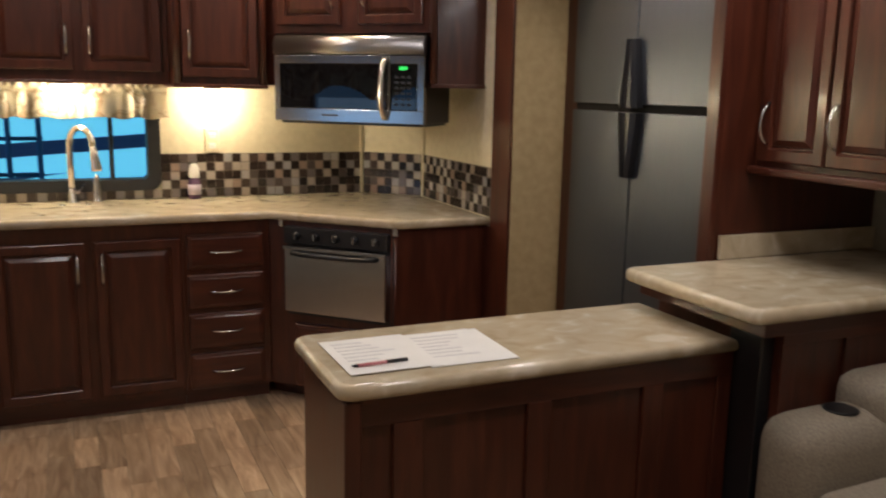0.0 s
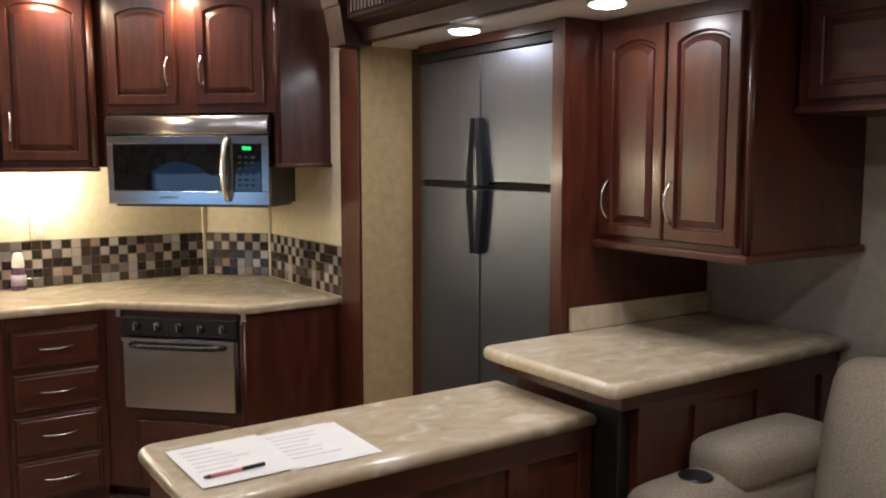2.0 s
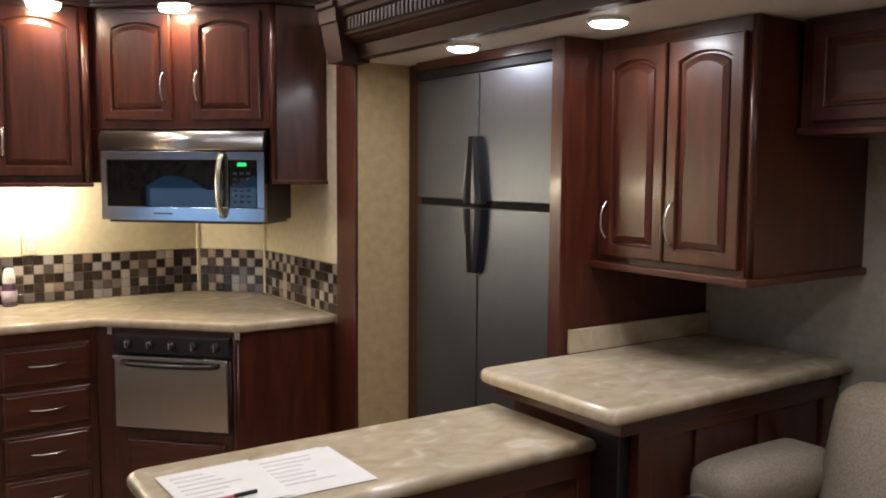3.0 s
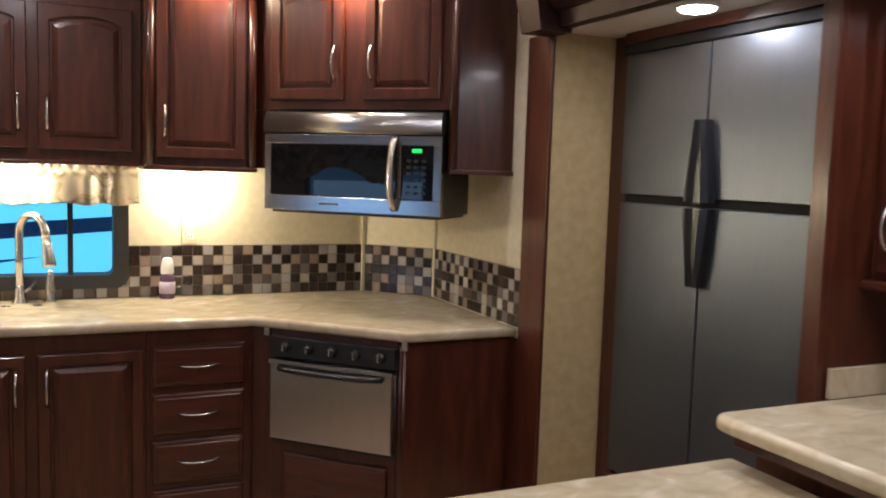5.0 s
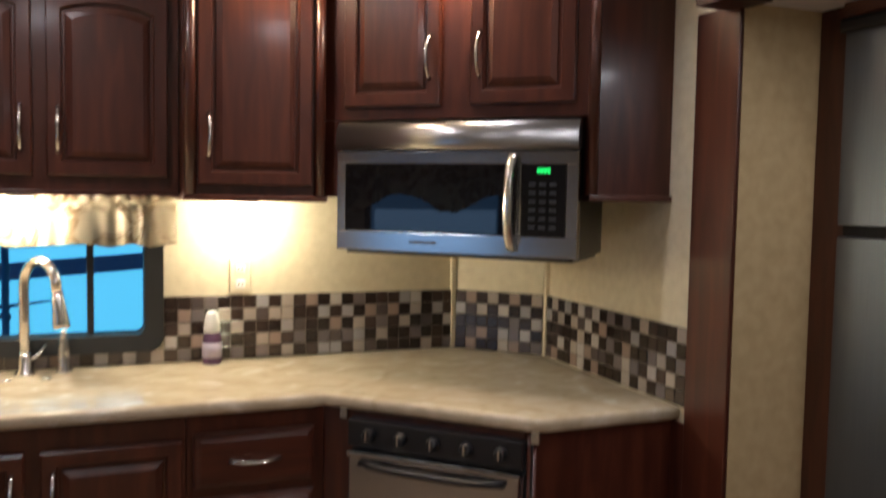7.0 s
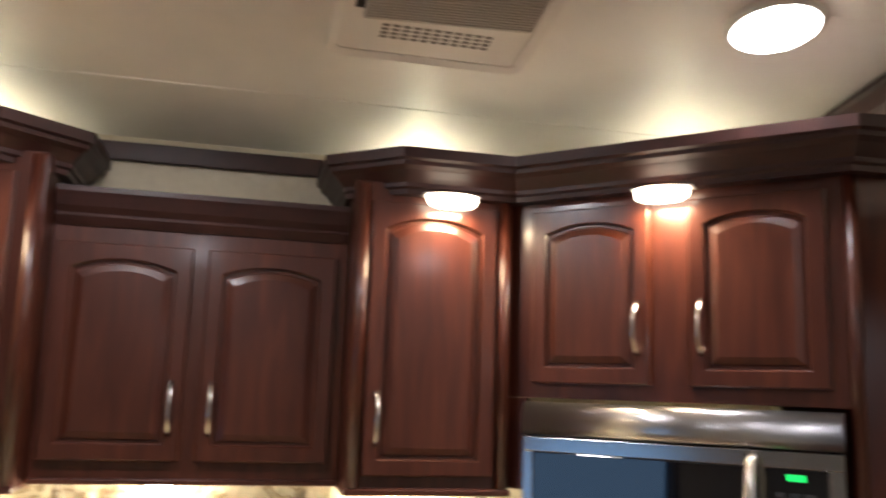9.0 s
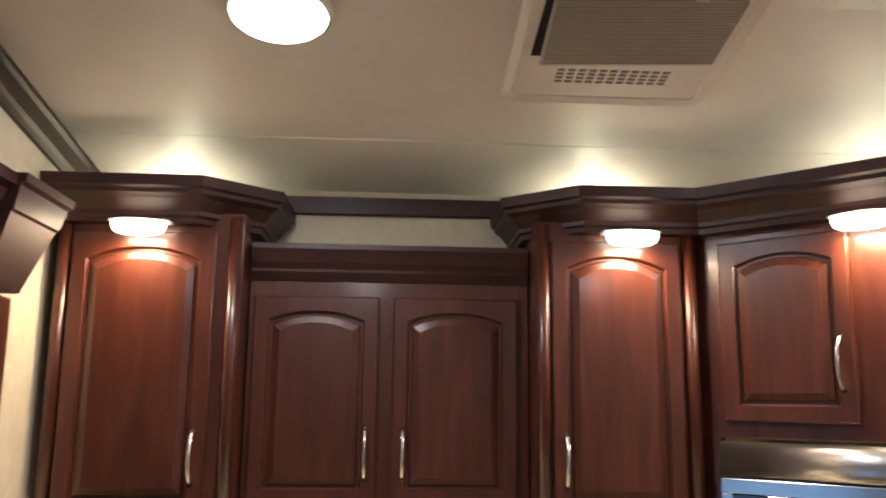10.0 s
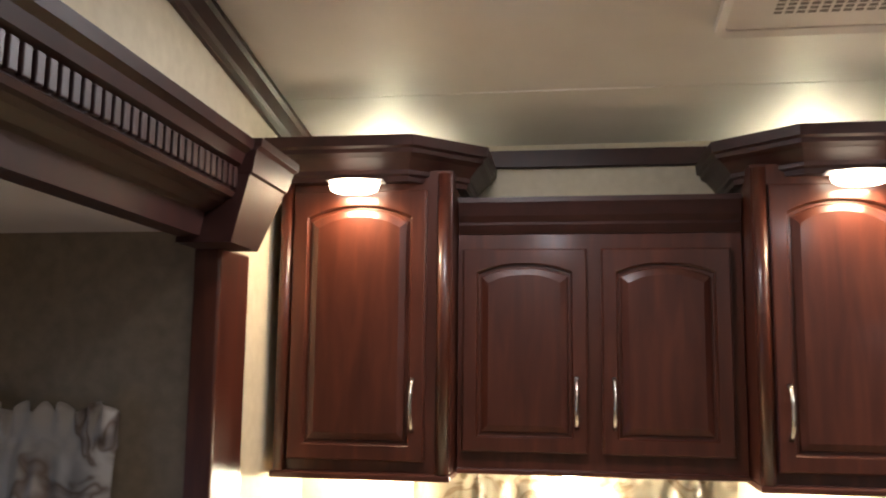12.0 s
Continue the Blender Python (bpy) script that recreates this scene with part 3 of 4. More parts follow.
door_at(up, -0.266, -0.006, 1.25, 1.92, 0.0, "l", 1.37)
door_at(up, 0.003, 0.272, 1.25, 1.92, 0.0, "l", 1.37)

sofa_cab = thing("overhead_cabinet", "dark cherry overhead cabinet above the sofa", "cabinet", pose(0.55, -3.85, 0, 0, 0, -90))
part("body", box(-0.98, 1.0, 0.0, 0.395, 1.655, 1.962), wood, sofa_cab)
part("bottom_rail", box(-0.98, 1.0, -0.02, 0.395, 1.635, 1.655, 0.004), wood_flat, sofa_cab)
for i in range(3):
    d = part("door", raised_door(0.6, 0.27, 0), wood_flat, sofa_cab, "", pose(-0.64 + i * 0.64, 0, 1.672))
    part("handle", bow_handle(0.13, 0.03, True), nickel, d, "brushed nickel bow handle", pose(0, -0.02, 0.04))

# ---- peninsula ----


def rounded_plan(x0, x1, y0, y1, r0, r1=0.0, n=6):
    """A counter outline with rounded corners at its free end x0."""
    pts = []
    for cx, cy, a0, r in ((x0 + r0, y1 - r0, 90, r0), (x0 + r0, y0 + r0, 180, r0)):
        for i in range(n + 1):
            a = radians(a0 + 90 * i / n)
            pts.append((cx + r * math.cos(a), cy + r * math.sin(a)))
    return pts + [(x1, y0), (x1, y1)]


def panelled(parent, x0, x1, y, z0, z1, splits):
    """A frame with recessed panels on a face towards -y."""
    part("face_panel", box(x0, x1, y, y + 0.02, z0, z1), wood, parent)
    part("top_rail", box(x0, x1, y - 0.012, y, z1 - 0.068, z1, 0.002), wood_flat, parent)
    part("bottom_rail", box(x0, x1, y - 0.012, y, z0, z0 + 0.1, 0.002), wood_flat, parent)
    for a, b in splits:
        part("stile", box(a, b, y - 0.012, y, z0 + 0.1, z1 - 0.068, 0.002), wood, parent)


low = thing("peninsula", "dark cherry kitchen peninsula with recessed side panels", "peninsula")
part("body", box(-1.15, -0.05, -2.635, -2.285, 0.0, 0.758), wood, low)
panelled(low, -1.14, -0.05, -2.655, 0.0, 0.758, ((-1.06, -0.985), (-0.7, -0.635), (-0.348, -0.285), (-0.1, -0.05)))
part("corner_post", box(-1.182, -1.14, -2.676, -2.63, 0.0, 0.758, 0.006), wood, low)
part("end_panel", box(-1.174, -1.15, -2.629, -2.28, 0.0, 0.758, 0.003), wood, low)
low_top = thing("countertop", "low beige solid-surface bar top with rounded corners", "countertop")
part("slab", prism(rounded_plan(-1.2, -0.06, -2.692, -2.242, 0.045), 0.76, 0.8, 0.016, 4), stone, low_top)
high = thing("bar_cabinet", "dark cherry cabinet under the raised bar counter", "cabinet")
part("body", box(0.005, 0.945, -2.76, -2.26, 0.0, 0.87), wood, high)
panelled(high, 0.0, 0.945, -2.782, 0.0, 0.87, ((0.0, 0.05), (0.232, 0.29), (0.52, 0.58), (0.86, 0.945)))
part("top_band", box(-0.075, 0.945, -2.8, -2.26, 0.832, 0.876, 0.003), wood_flat, high)
part("gasket", box(-0.045, 0.002, -2.762, -2.64, 0.0, 0.83, 0.004), black, high, "black rubber slide seal")
high_top = thing("countertop", "raised beige solid-surface bar top with rounded corners", "countertop")
part("slab", prism(rounded_plan(-0.145, 0.946, -2.84, -2.25, 0.04), 0.878, 0.921, 0.018, 4), stone, high_top)
part("backsplash", box(0.235, 0.946, -2.265, -2.25, 0.9215, 1.002, 0.003), stone, high_top)

# ---- papers and pen ----
for k, (dx, dy, rz) in enumerate(((0, 0, 2), (0.012, -0.006, -1.5), (-0.2, 0.004, 0.5))):
    sheet = thing("sheet_of_paper", "white printed form lying on the low bar top", "paper", pose(-0.838 + dx, -2.49 + dy, 0.8006 + 0.0016 * k, 0, 0, rz), "papers on the bar")
    bm = bmesh.new()
    bmesh.ops.create_grid(bm, x_segments=8, y_segments=8, size=0.5)
    for v in bm.verts:
        v.co.z = 0.0012 + 0.004 * max(0, v.co.x - 0.3) * max(0, v.co.y - 0.2)
        v.co.x *= 0.23
        v.co.y *= 0.275
    r = bmesh.ops.extrude_face_region(bm, geom=bm.faces[:])
    bmesh.ops.translate(bm, vec=(0, 0, -0.001), verts=[v for v in r["geom"] if isinstance(v, bmesh.types.BMVert)])
    bmesh.ops.recalc_face_normals(bm, faces=bm.faces)
    part("page", bm, paper_sheet, sheet)
    if k:
        for i in range(7):
            part("printed_line", box(-0.09, -0.09 + 0.05 + 0.1 * random.random(), -0.003, 0.003, 0.0013, 0.0019), ink, sheet, "", pose(0, 0.1 - 0.028 * i, 0))
pen = thing("pen", "pink and black ballpoint pen lying on the papers", "pen", pose(-1.075, -2.575, 0.81, 0, 0, 3))
part("barrel", tube([(-0.045, 0, 0), (0.03, 0, 0)], 0.0042), material("pink_plastic", (0.6, 0.2, 0.22), 0.4), pen, "pink barrel")
part("cap", tube([(0.03, 0, 0), (0.085, 0, 0)], 0.0046), black, pen, "black cap")
part("tip", tube([(-0.045, 0, 0), (-0.06, 0, 0)], [0.005, 0.0015]), black, pen)

# ---- sofa ----


def cushion(x0, x1, y0, y1, z0, z1, r=0.05, puff=0.02):
    bm = box(x0, x1, y0, y1, z0, z1, r, 4)
    bmesh.ops.subdivide_edges(bm, edges=[e for e in bm.edges if e.calc_length() > 0.15], cuts=4, use_grid_fill=True)
    c = Vector(((x0 + x1) / 2, (y0 + y1) / 2, (z0 + z1) / 2))
    s = Vector((x1 - x0, y1 - y0, z1 - z0)) / 2
    for v in bm.verts:
        u = Vector(((v.co.x - c.x) / s.x, (v.co.y - c.y) / s.y, (v.co.z - c.z) / s.z))
        for i in range(3):
            j, k = (i + 1) % 3, (i + 2) % 3
            if abs(u[i]) > 0.9:
                v.co[i] += math.copysign(puff * max(0, 1 - u[j] ** 2) * max(0, 1 - u[k] ** 2), u[i])
    for f in bm.faces:
        f.smooth = True
    return bm


sofa = thing("sofa", "taupe upholstered theatre sofa with a cup holder in its arm", "sofa", pose(0, 0, -0.022))
part("base", box(0.0, 0.92, -4.42, -2.82, 0.03, 0.3, 0.03), fabric, sofa)
for y1 in (-2.785, -4.225):
    a = part("arm", cushion(-0.085, 0.66, y1 - 0.205, y1, 0.03, 0.66, 0.075, 0.008), fabric, sofa)
    part("arm_pad", cushion(0.19, 0.66, y1 - 0.2, y1 - 0.004, 0.6, 0.742, 0.05, 0.012), fabric, sofa, "padded arm rest")
    ring = part("cup_ring", lathe([(0.044, 0.0), (0.047, 0.004), (0.042, 0.006)], 24), black, a, "black plastic cup holder", pose(0.12, y1 - 0.108, 0.664))
    # flat dark disc, coloured like the shade inside a deep cup well
    part("cup_well_shade", lathe([(0.042, 0.0), (0.041, 0.002), (0.03, 0.0025)], 24), black_and_shade, ring)
for y1 in (-2.992, -3.61):
    part("seat_cushion", cushion(-0.1, 0.6, y1 - 0.612, y1, 0.28, 0.53, 0.07, 0.035), fabric, sofa)
    part("footrest", cushion(-0.12, -0.04, y1 - 0.61, y1, 0.06, 0.3, 0.025, 0.008), fabric, sofa)
    part("back_cushion", cushion(-0.1, 0.14, -0.306, 0.306, 0.0, 0.53, 0.07, 0.03), fabric, sofa, "", pose(0.56, y1 - 0.306, 0.43, 0, 12))
part("care_tag", box(0.36, 0.43, -3.42, -3.4, 0.562, 0.566), paper_sheet, sofa, "small white tag")
shade = tagged(new("window_2"), "slide room window with a drawn pale pleated shade", "window", "", "structure")
part("window_frame", boxes((0.925, 0.949, -4.3, -3.06, 0.88, 0.91), (0.925, 0.949, -4.3, -3.06, 1.6, 1.63), (0.925, 0.949, -3.09, -3.06, 0.91, 1.6), (0.925, 0.949, -4.3, -4.27, 0.91, 1.6)), tan_paper, shade)
pleats = bmesh.new()
for i in range(23):
    add_box(pleats, 0.93, 0.942, -4.27, -3.09, 0.91 + i * 0.03, 0.94 + i * 0.03, 0.005, 1)
part("pleated_shade", pleats, paper, shade)

# ---- slide room trims and headers ----


def slide_header(name, x, sign, y_end, y_far, z0, flare, width, label):
    """A dentil header along a slide opening; sign: the way into the room."""
    h = thing(name, label, "header")
    prof = [(-0.01, 0.0), (0.042, 0.0), (0.046, 0.05), (0.06, 0.056), (0.082, 0.07), (0.09, 0.08), (0.102, 0.083), (0.106, 0.094), (0.098, 0.1), (0.096, 0.15), (0.112, 0.157), (0.118, 0.18), (0.132, 0.19), (0.136, 0.212), (-0.01, 0.212)]
    prof = [(o, z0 + z) for o, z in prof]
    path = [(x, y_far), (x, y_end - width + 0.01)] if sign > 0 else [(x, y_end - width + 0.01), (x, y_far)]
    part("beam", moulding(path, prof), shaded_wood, h, "stepped beam with a cornice")
    rows = [(y_end - u * flare, y_end - width - v * flare, out, z) for u, v, out, z in ((1, 0.7, 0.112, -0.014), (0.3, 0.45, 0.132, 0.135), (0.27, 0.45, 0.137, 0.14), (0.08, 0.4, 0.142, 0.19), (0, 0.37, 0.15, 0.198), (0, 0.37, 0.152, 0.216))]
    bm = bmesh.new()
    rings = [[bm.verts.new((x + sign * o, y, z0 + z)) for o, y in ((-0.008, back), (-0.008, front), (out, front), (out, back))] for back, front, out, z in rows]
    for a, b in zip(rings, rings[1:]):
        for k in range(4):
            bm.faces.new((a[k], a[(k + 1) % 4], b[(k + 1) % 4], b[k]))
    bm.faces.new(rings[0][::-1])
    bm.faces.new(rings[-1])
    bmesh.ops.recalc_face_normals(bm, faces=bm.faces)
    part("end_block", bm, shaded_wood, h, "plain flared end block with a slanting end")
    lo, hi = sorted((x + sign * 0.09, x + sign * 0.107))
    me = mesh_of("dentil", box(lo, hi, -0.0095, 0.0095, z0 + 0.103, z0 + 0.148, 0.002), shaded_wood)
    y = y_end - width - 0.02 - 0.4 * flare
    while y > max(y_far, y_end - 4.0):
        d = new("dentil", me)
        d.parent = h
        d.matrix_basis = pose(0, y, 0)
        y -= 0.028
    return h


slide_header("slide_header", -0.002, -1, -1.16, -4.9, 1.966, 0.03, 0.14, "dark cherry header with dentil moulding over the refrigerator slide")
slide_header("slide_header", LEFT + 0.002, 1, -0.6, -3.6, 1.998, 0.15, 0.2, "dark cherry header with dentil moulding over the dinette slide")
post = thing("slide_trim", "dark cherry upright trim beside the refrigerator slide", "trim")
part("board", box(-0.014, -0.001, -1.235, -1.067, 0.0, 1.965, 0.004), wood, post)
part("filler", box(-0.011, -0.001, -1.066, -1.01, 0.0, 0.858, 0.002), wood, post, "slim wood filler beside the base cabinet")
post = thing("slide_trim", "dark cherry upright trim beside the dinette slide", "trim")
part("board", box(LEFT - 0.012, LEFT + 0.05, -0.8, -0.63, 0.0, 1.99, 0.006), wood, post)
for x, s in ((LEFT, 1), (0.0, -1)):
    t = thing("ceiling_trim", "dark cherry ceiling trim along the side wall", "trim")
    strip = [(0.0, CEIL - 0.095), (0.012, CEIL - 0.095), (0.016, CEIL - 0.08), (0.022, CEIL - 0.07), (0.022, CEIL - 0.025), (0.03, CEIL - 0.015), (0.03, CEIL - 0.002), (0.0, CEIL - 0.002)]
    part("strip", raised(moulding([(x, -6.29), (x, -1.0), (x, -0.04)] if s > 0 else [(x, -0.04), (x, -1.0), (x, -6.29)], strip)), shaded_wood, t)
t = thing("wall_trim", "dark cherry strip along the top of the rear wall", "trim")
part("strip", box(LEFT + 0.032, -0.27, -0.02, -0.002, 2.331, 2.385, 0.003), shaded_wood, t)

# ---- sink window ----
win = tagged(new("window_1"), "black-framed sink window with blue dusk light behind", "window", "", "structure")


def rounded_rect(x0, x1, z0, z1, r, n=6):
    pts = []
    for cx, cz, a0 in ((x1 - r, z1 - r, 0), (x0 + r, z1 - r, 90), (x0 + r, z0 + r, 180), (x1 - r, z0 + r, 270)):
        for i in range(n + 1):
            a = radians(a0 + 90 * i / n)
            pts.append((cx + r * math.cos(a), cz + r * math.sin(a)))
    return pts


def ring_frame(outer, inner, y0, y1):
    bm = bmesh.new()
    loops = [[bm.verts.new((x, y, z)) for x, z in pts] for pts, y in ((outer, y1), (outer, y0), (inner, y0 + 0.006), (inner, y1))]
    n = len(outer)
    for a, b in zip(loops, loops[1:] + loops[:1]):
        for i in range(n):
            bm.faces.new((a[i], a[(i + 1) % n], b[(i + 1) % n], b[i]))
    bmesh.ops.recalc_face_normals(bm, faces=bm.faces)
    return bm


part("window_frame", ring_frame(rounded_rect(W0 - 0.005, W1 + 0.005, WZ0 - 0.005, WZ1 + 0.005, 0.05), rounded_rect(W0 + 0.055, W1 - 0.055, WZ0 + 0.05, WZ1 - 0.04, 0.025), -0.03, 0.09), black_rubber, win, "black moulded frame")
glass = bpy.data.materials.new("window_glass")
glass.use_nodes = True
gb = glass.node_tree.nodes["Principled BSDF"]
gb.inputs["Base Color"].default_value = (0.9, 0.97, 1, 1)
gb.inputs["Transmission Weight"].default_value = 1
gb.inputs["Roughness"].default_value = 0.0
gb.inputs["IOR"].default_value = 1.1
part("mullion", box(-1.54, -1.518, 0.015, 0.045, WZ0 + 0.045, WZ1 - 0.035, 0.003), black, win, "black window mullion")
pane = part("pane", box(W0 + 0.05, W1 - 0.05, 0.03, 0.034, WZ0 + 0.045, WZ1 - 0.035), glass, win)
pane.visible_shadow = False
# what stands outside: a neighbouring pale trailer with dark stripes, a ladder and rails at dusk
# the side glows by itself in place of dusk light falling on it
OUT = glow("glowing_side_panel", (0.16, 0.62, 0.84), 1.0)
STRIPE = material("navy_stripe", (0.03, 0.09, 0.22), 0.6)
out = thing("neighbouring_trailer", "pale trailer side with dark swoosh stripes, glowing blue for dusk light", "trailer", pose(-1.2, 3.6, 0))
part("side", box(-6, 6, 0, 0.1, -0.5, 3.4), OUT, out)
part("stripe", prism([(-6, 0.46), (6, 1.34), (6, 1.46), (-6, 0.58)], 0, 0.01), STRIPE, out, "", pose(0, -0.01, 0, 90))
part("stripe", prism([(-6, 0.1), (-1.5, 0.555), (-0.5, 0.70), (-1.5, 0.625), (-6, 0.2)], 0, 0.01), STRIPE, out, "", pose(0, -0.012, 0, 90))
rack = thing("ladder", "dark metal ladder outside the window", "ladder", pose(-2.0, 1.0, -0.65))
for x in (-0.1, -0.03, 0.13):
    part("rail", tube([(x, 0, 0), (x, 0, 2.9)], 0.016), STRIPE, rack)
for z in (1.3, 1.585, 1.79, 2.1):
    part("rung", tube([(-0.9, 0, z), (0.15, 0, z)], 0.012), STRIPE, rack)
structure("ground", box(-60, 60, -60, 60, -0.7, -0.65), material("asphalt", (0.05, 0.05, 0.052), 0.9), "dark asphalt ground around the trailer", "ground")

# ---- valances ----
satin_stops = [(0.42, (0.62, 0.55, 0.42)), (0.5, (0.55, 0.47, 0.34)), (0.56, (0.3, 0.21, 0.12)), (0.64, (0.5, 0.43, 0.31))]
satin = ramped(material("patterned_satin", (0.5, 0.44, 0.33), 0.35), satin_stops, (1, 1, 1), 9, 2, 1.5, 0, (0.25, 0.4))
satin.node_tree.nodes["Principled BSDF"].inputs["Sheen Weight"].default_value = 0.4


def valance(width, drop, seed, swag=0.0):
    """A gathered valance with a ruffled header above its rod pocket, hanging in front of y = 0."""
    rnd = random.Random(seed)
    nx, nz = int(width / 0.005), 24
    phase = [rnd.random() * 6.28 for _ in range(5)]
    bm = bmesh.new()
    grid = []
    for i in range(nx + 1):
        x = width * i / nx
        fold = math.sin(x * 95 + 2.2 * math.sin(x * 23 + phase[0]) + phase[1])
        wide = math.sin(x * 34 + 1.6 * math.sin(x * 13 + phase[2]) + phase[3])
        col = []
        for j in range(nz + 1):
            v = j / nz
            rod = math.exp(-((v - 0.72) / 0.06) ** 2)
            frill = max(0.0, v - 0.72) / 0.28
            gather = math.sin(x * 150 + 1.8 * math.sin(x * 31 + phase[4]))
            y = -0.045 - (0.009 * fold * (0.3 + 0.7 * max(0, 0.72 - v)) + 0.018 * wide * (1 - v)) * (1 - 0.9 * rod) - 0.016 * (1 - v) - 0.013 * frill * gather + 0.009 * rod * (1 + 0.5 * gather)
            z = drop * v + 0.012 * frill * fold + 0.006 * wide * (1 - v) + swag * (1 - v) * math.sin(9.5 * x)
            col.append(bm.verts.new((x, y, z)))
        grid.append(col)
    for a, b in zip(grid, grid[1:]):
        for j in range(nz):
            bm.faces.new((a[j], b[j], b[j + 1], a[j + 1])).smooth = True
    r = bmesh.ops.solidify(bm, geom=bm.faces[:], thickness=0.002)
    return bm


val = thing("valance", "gathered cream and brown satin valance over the sink window", "curtain", pose(-2.17, 0, 1.295))
part("cloth", valance(0.905, 0.18, 4), satin, val)
part("rod", tube([(0.01, -0.03, 0.13), (0.895, -0.03, 0.133)], 0.007), nickel, val)
val2 = thing("valance", "gathered grey-brown satin valance over the dinette window", "curtain", pose(-3.34, LY - 0.0, 1.36))
part("cloth", valance(0.66, 0.28, 8), ramped(material("grey_satin", (0.4, 0.36, 0.3), 0.4), [(0.42, (0.68, 0.64, 0.58)), (0.52, (0.56, 0.52, 0.46)), (0.59, (0.24, 0.18, 0.14)), (0.7, (0.6, 0.55, 0.49))], (1, 1, 1), 6, 2, 1.5), val2)
part("rod", tube([(0.01, -0.03, 0.207), (0.65, -0.03, 0.207)], 0.007), nickel, val2)

# ---- sink fittings ----
faucet = thing("faucet", "brushed nickel gooseneck pull-down kitchen faucet", "faucet", pose(-1.715, -0.085, 0.9, 0, 0, 40))
part("base", lathe([(0.03, 0.0), (0.03, 0.006), (0.02, 0.02), (0.018, 0.06), (0.016, 0.07)], 20), nickel, faucet)
arc = [(0, 0, 0.06), (0, 0, 0.18), (0, 0, 0.27)] + [(0, -0.075 + 0.075 * math.cos(a), 0.28 + 0.075 * math.sin(a)) for a in [math.pi * i / 12 for i in range(1, 12)]] + [(0, -0.152, 0.262)]
part("neck", tube(arc, 0.0155, 12), nickel, faucet)
part("spray_head", tube([(0, -0.152, 0.27), (0, -0.158, 0.235), (0, -0.17, 0.17), (0, -0.172, 0.16)], [0.0165, 0.0185, 0.025, 0.023], 14), nickel, faucet, "flared spray head")
part("lever", tube([(0.016, 0, 0.045), (0.045, 0, 0.055), (0.075, 0, 0.085)], 0.006), nickel, faucet)
soap = thing("soap_pump", "brushed nickel soap dispenser beside the faucet", "soap dispenser", pose(-1.605, -0.075, 0.9))
part("body", lathe([(0.025, 0.0), (0.025, 0.006), (0.016, 0.02), (0.02, 0.06), (0.014, 0.1), (0.011, 0.12), (0.008, 0.135)], 20), nickel, soap)
part("spout", tube([(0, 0, 0.125), (0, -0.03, 0.128), (0, -0.05, 0.118)], 0.005), nickel, soap)
for x in (-1.76, -1.65):
    cover = thing("hole_cover", "small brushed nickel cover on the counter by the sink", "cover", pose(x, -0.16, 0.9), "counter hole covers")
    part("disc", lathe([(0.016, 0.0), (0.016, 0.003), (0.011, 0.005)], 16), nickel, cover)
bottle = thing("soap_bottle", "clear soap bottle with purple liquid and a white cap", "bottle", pose(-1.153, -0.055, 0.9))
part("body", lathe([(0.03, 0), (0.032, 0.006), (0.032, 0.07), (0.028, 0.1), (0.021, 0.115)], 20), material("purple_label", (0.09, 0.045, 0.09), 0.25), bottle, "dark purple body")
part("label", lathe([(0.0327, 0.022), (0.0327, 0.072)], 20), material("pale_label", (0.35, 0.3, 0.38), 0.5), bottle, "pale label")
part("cap", lathe([(0.024, 0.1), (0.027, 0.112), (0.025, 0.14), (0.019, 0.168), (0.014, 0.174)], 20), white_plastic, bottle, "white cap")
outlet = thing("power_outlet", "cream wall outlet with its plate half over the tiles", "outlet", pose(-1.055, -0.001, 1.185))
part("plate", box(-0.036, 0.036, -0.013, 0.0, -0.06, 0.06, 0.004), paper, outlet)
for z in (-0.026, 0.026):
    s = part("socket", box(-0.017, 0.017, -0.016, -0.01, z - 0.014, z + 0.014, 0.003), white_plastic, outlet)
    for x in (-0.006, 0.006):
        part("slot", box(x - 0.0015, x + 0.0015, -0.0165, -0.0155, z - 0.005, z + 0.005), black, s)

# ---- lamps ----


def dome(r, h, n=8):
    return [(r * math.cos(a), -h * math.sin(a)) for a in [math.pi / 2 * i / n for i in range(n)]] + [(0.002, -h)]


first = thing("ceiling_light", "round lit flush ceiling light with a white rim", "ceiling light", pose(*CEILING_LAMPS[0], ceiling_at(CEILING_LAMPS[0][1]), SLOPE), "round ceiling lights")
part("rim", lathe([(0.107, 0.002), (0.109, -0.008), (0.103, -0.018), (0.097, -0.018)], 32), white_plastic, first)
part("diffuser", lathe(dome(0.097, 0.022), 32), lamp_glass, first, "glowing diffuser", pose(0, 0, -0.0175))
for x, y in CEILING_LAMPS[1:]:
    copy_thing(first, pose(x, y, ceiling_at(y), SLOPE if y > -1.0 else 0))
puck = thing("slide_light", "round lit flush light in the slide room ceiling", "ceiling light", pose(*SLIDE_LAMPS[0], ST), "slide room lights")
part("rim", lathe([(0.062, 0.0), (0.063, -0.006), (0.058, -0.012), (0.054, -0.012)], 28), white_plastic, puck)
part("diffuser", lathe(dome(0.054, 0.014), 28), lamp_glass, puck, "glowing diffuser", pose(0, 0, -0.0115))
for x, y in SLIDE_LAMPS[1:]:
    copy_thing(puck, pose(x, y, ST))

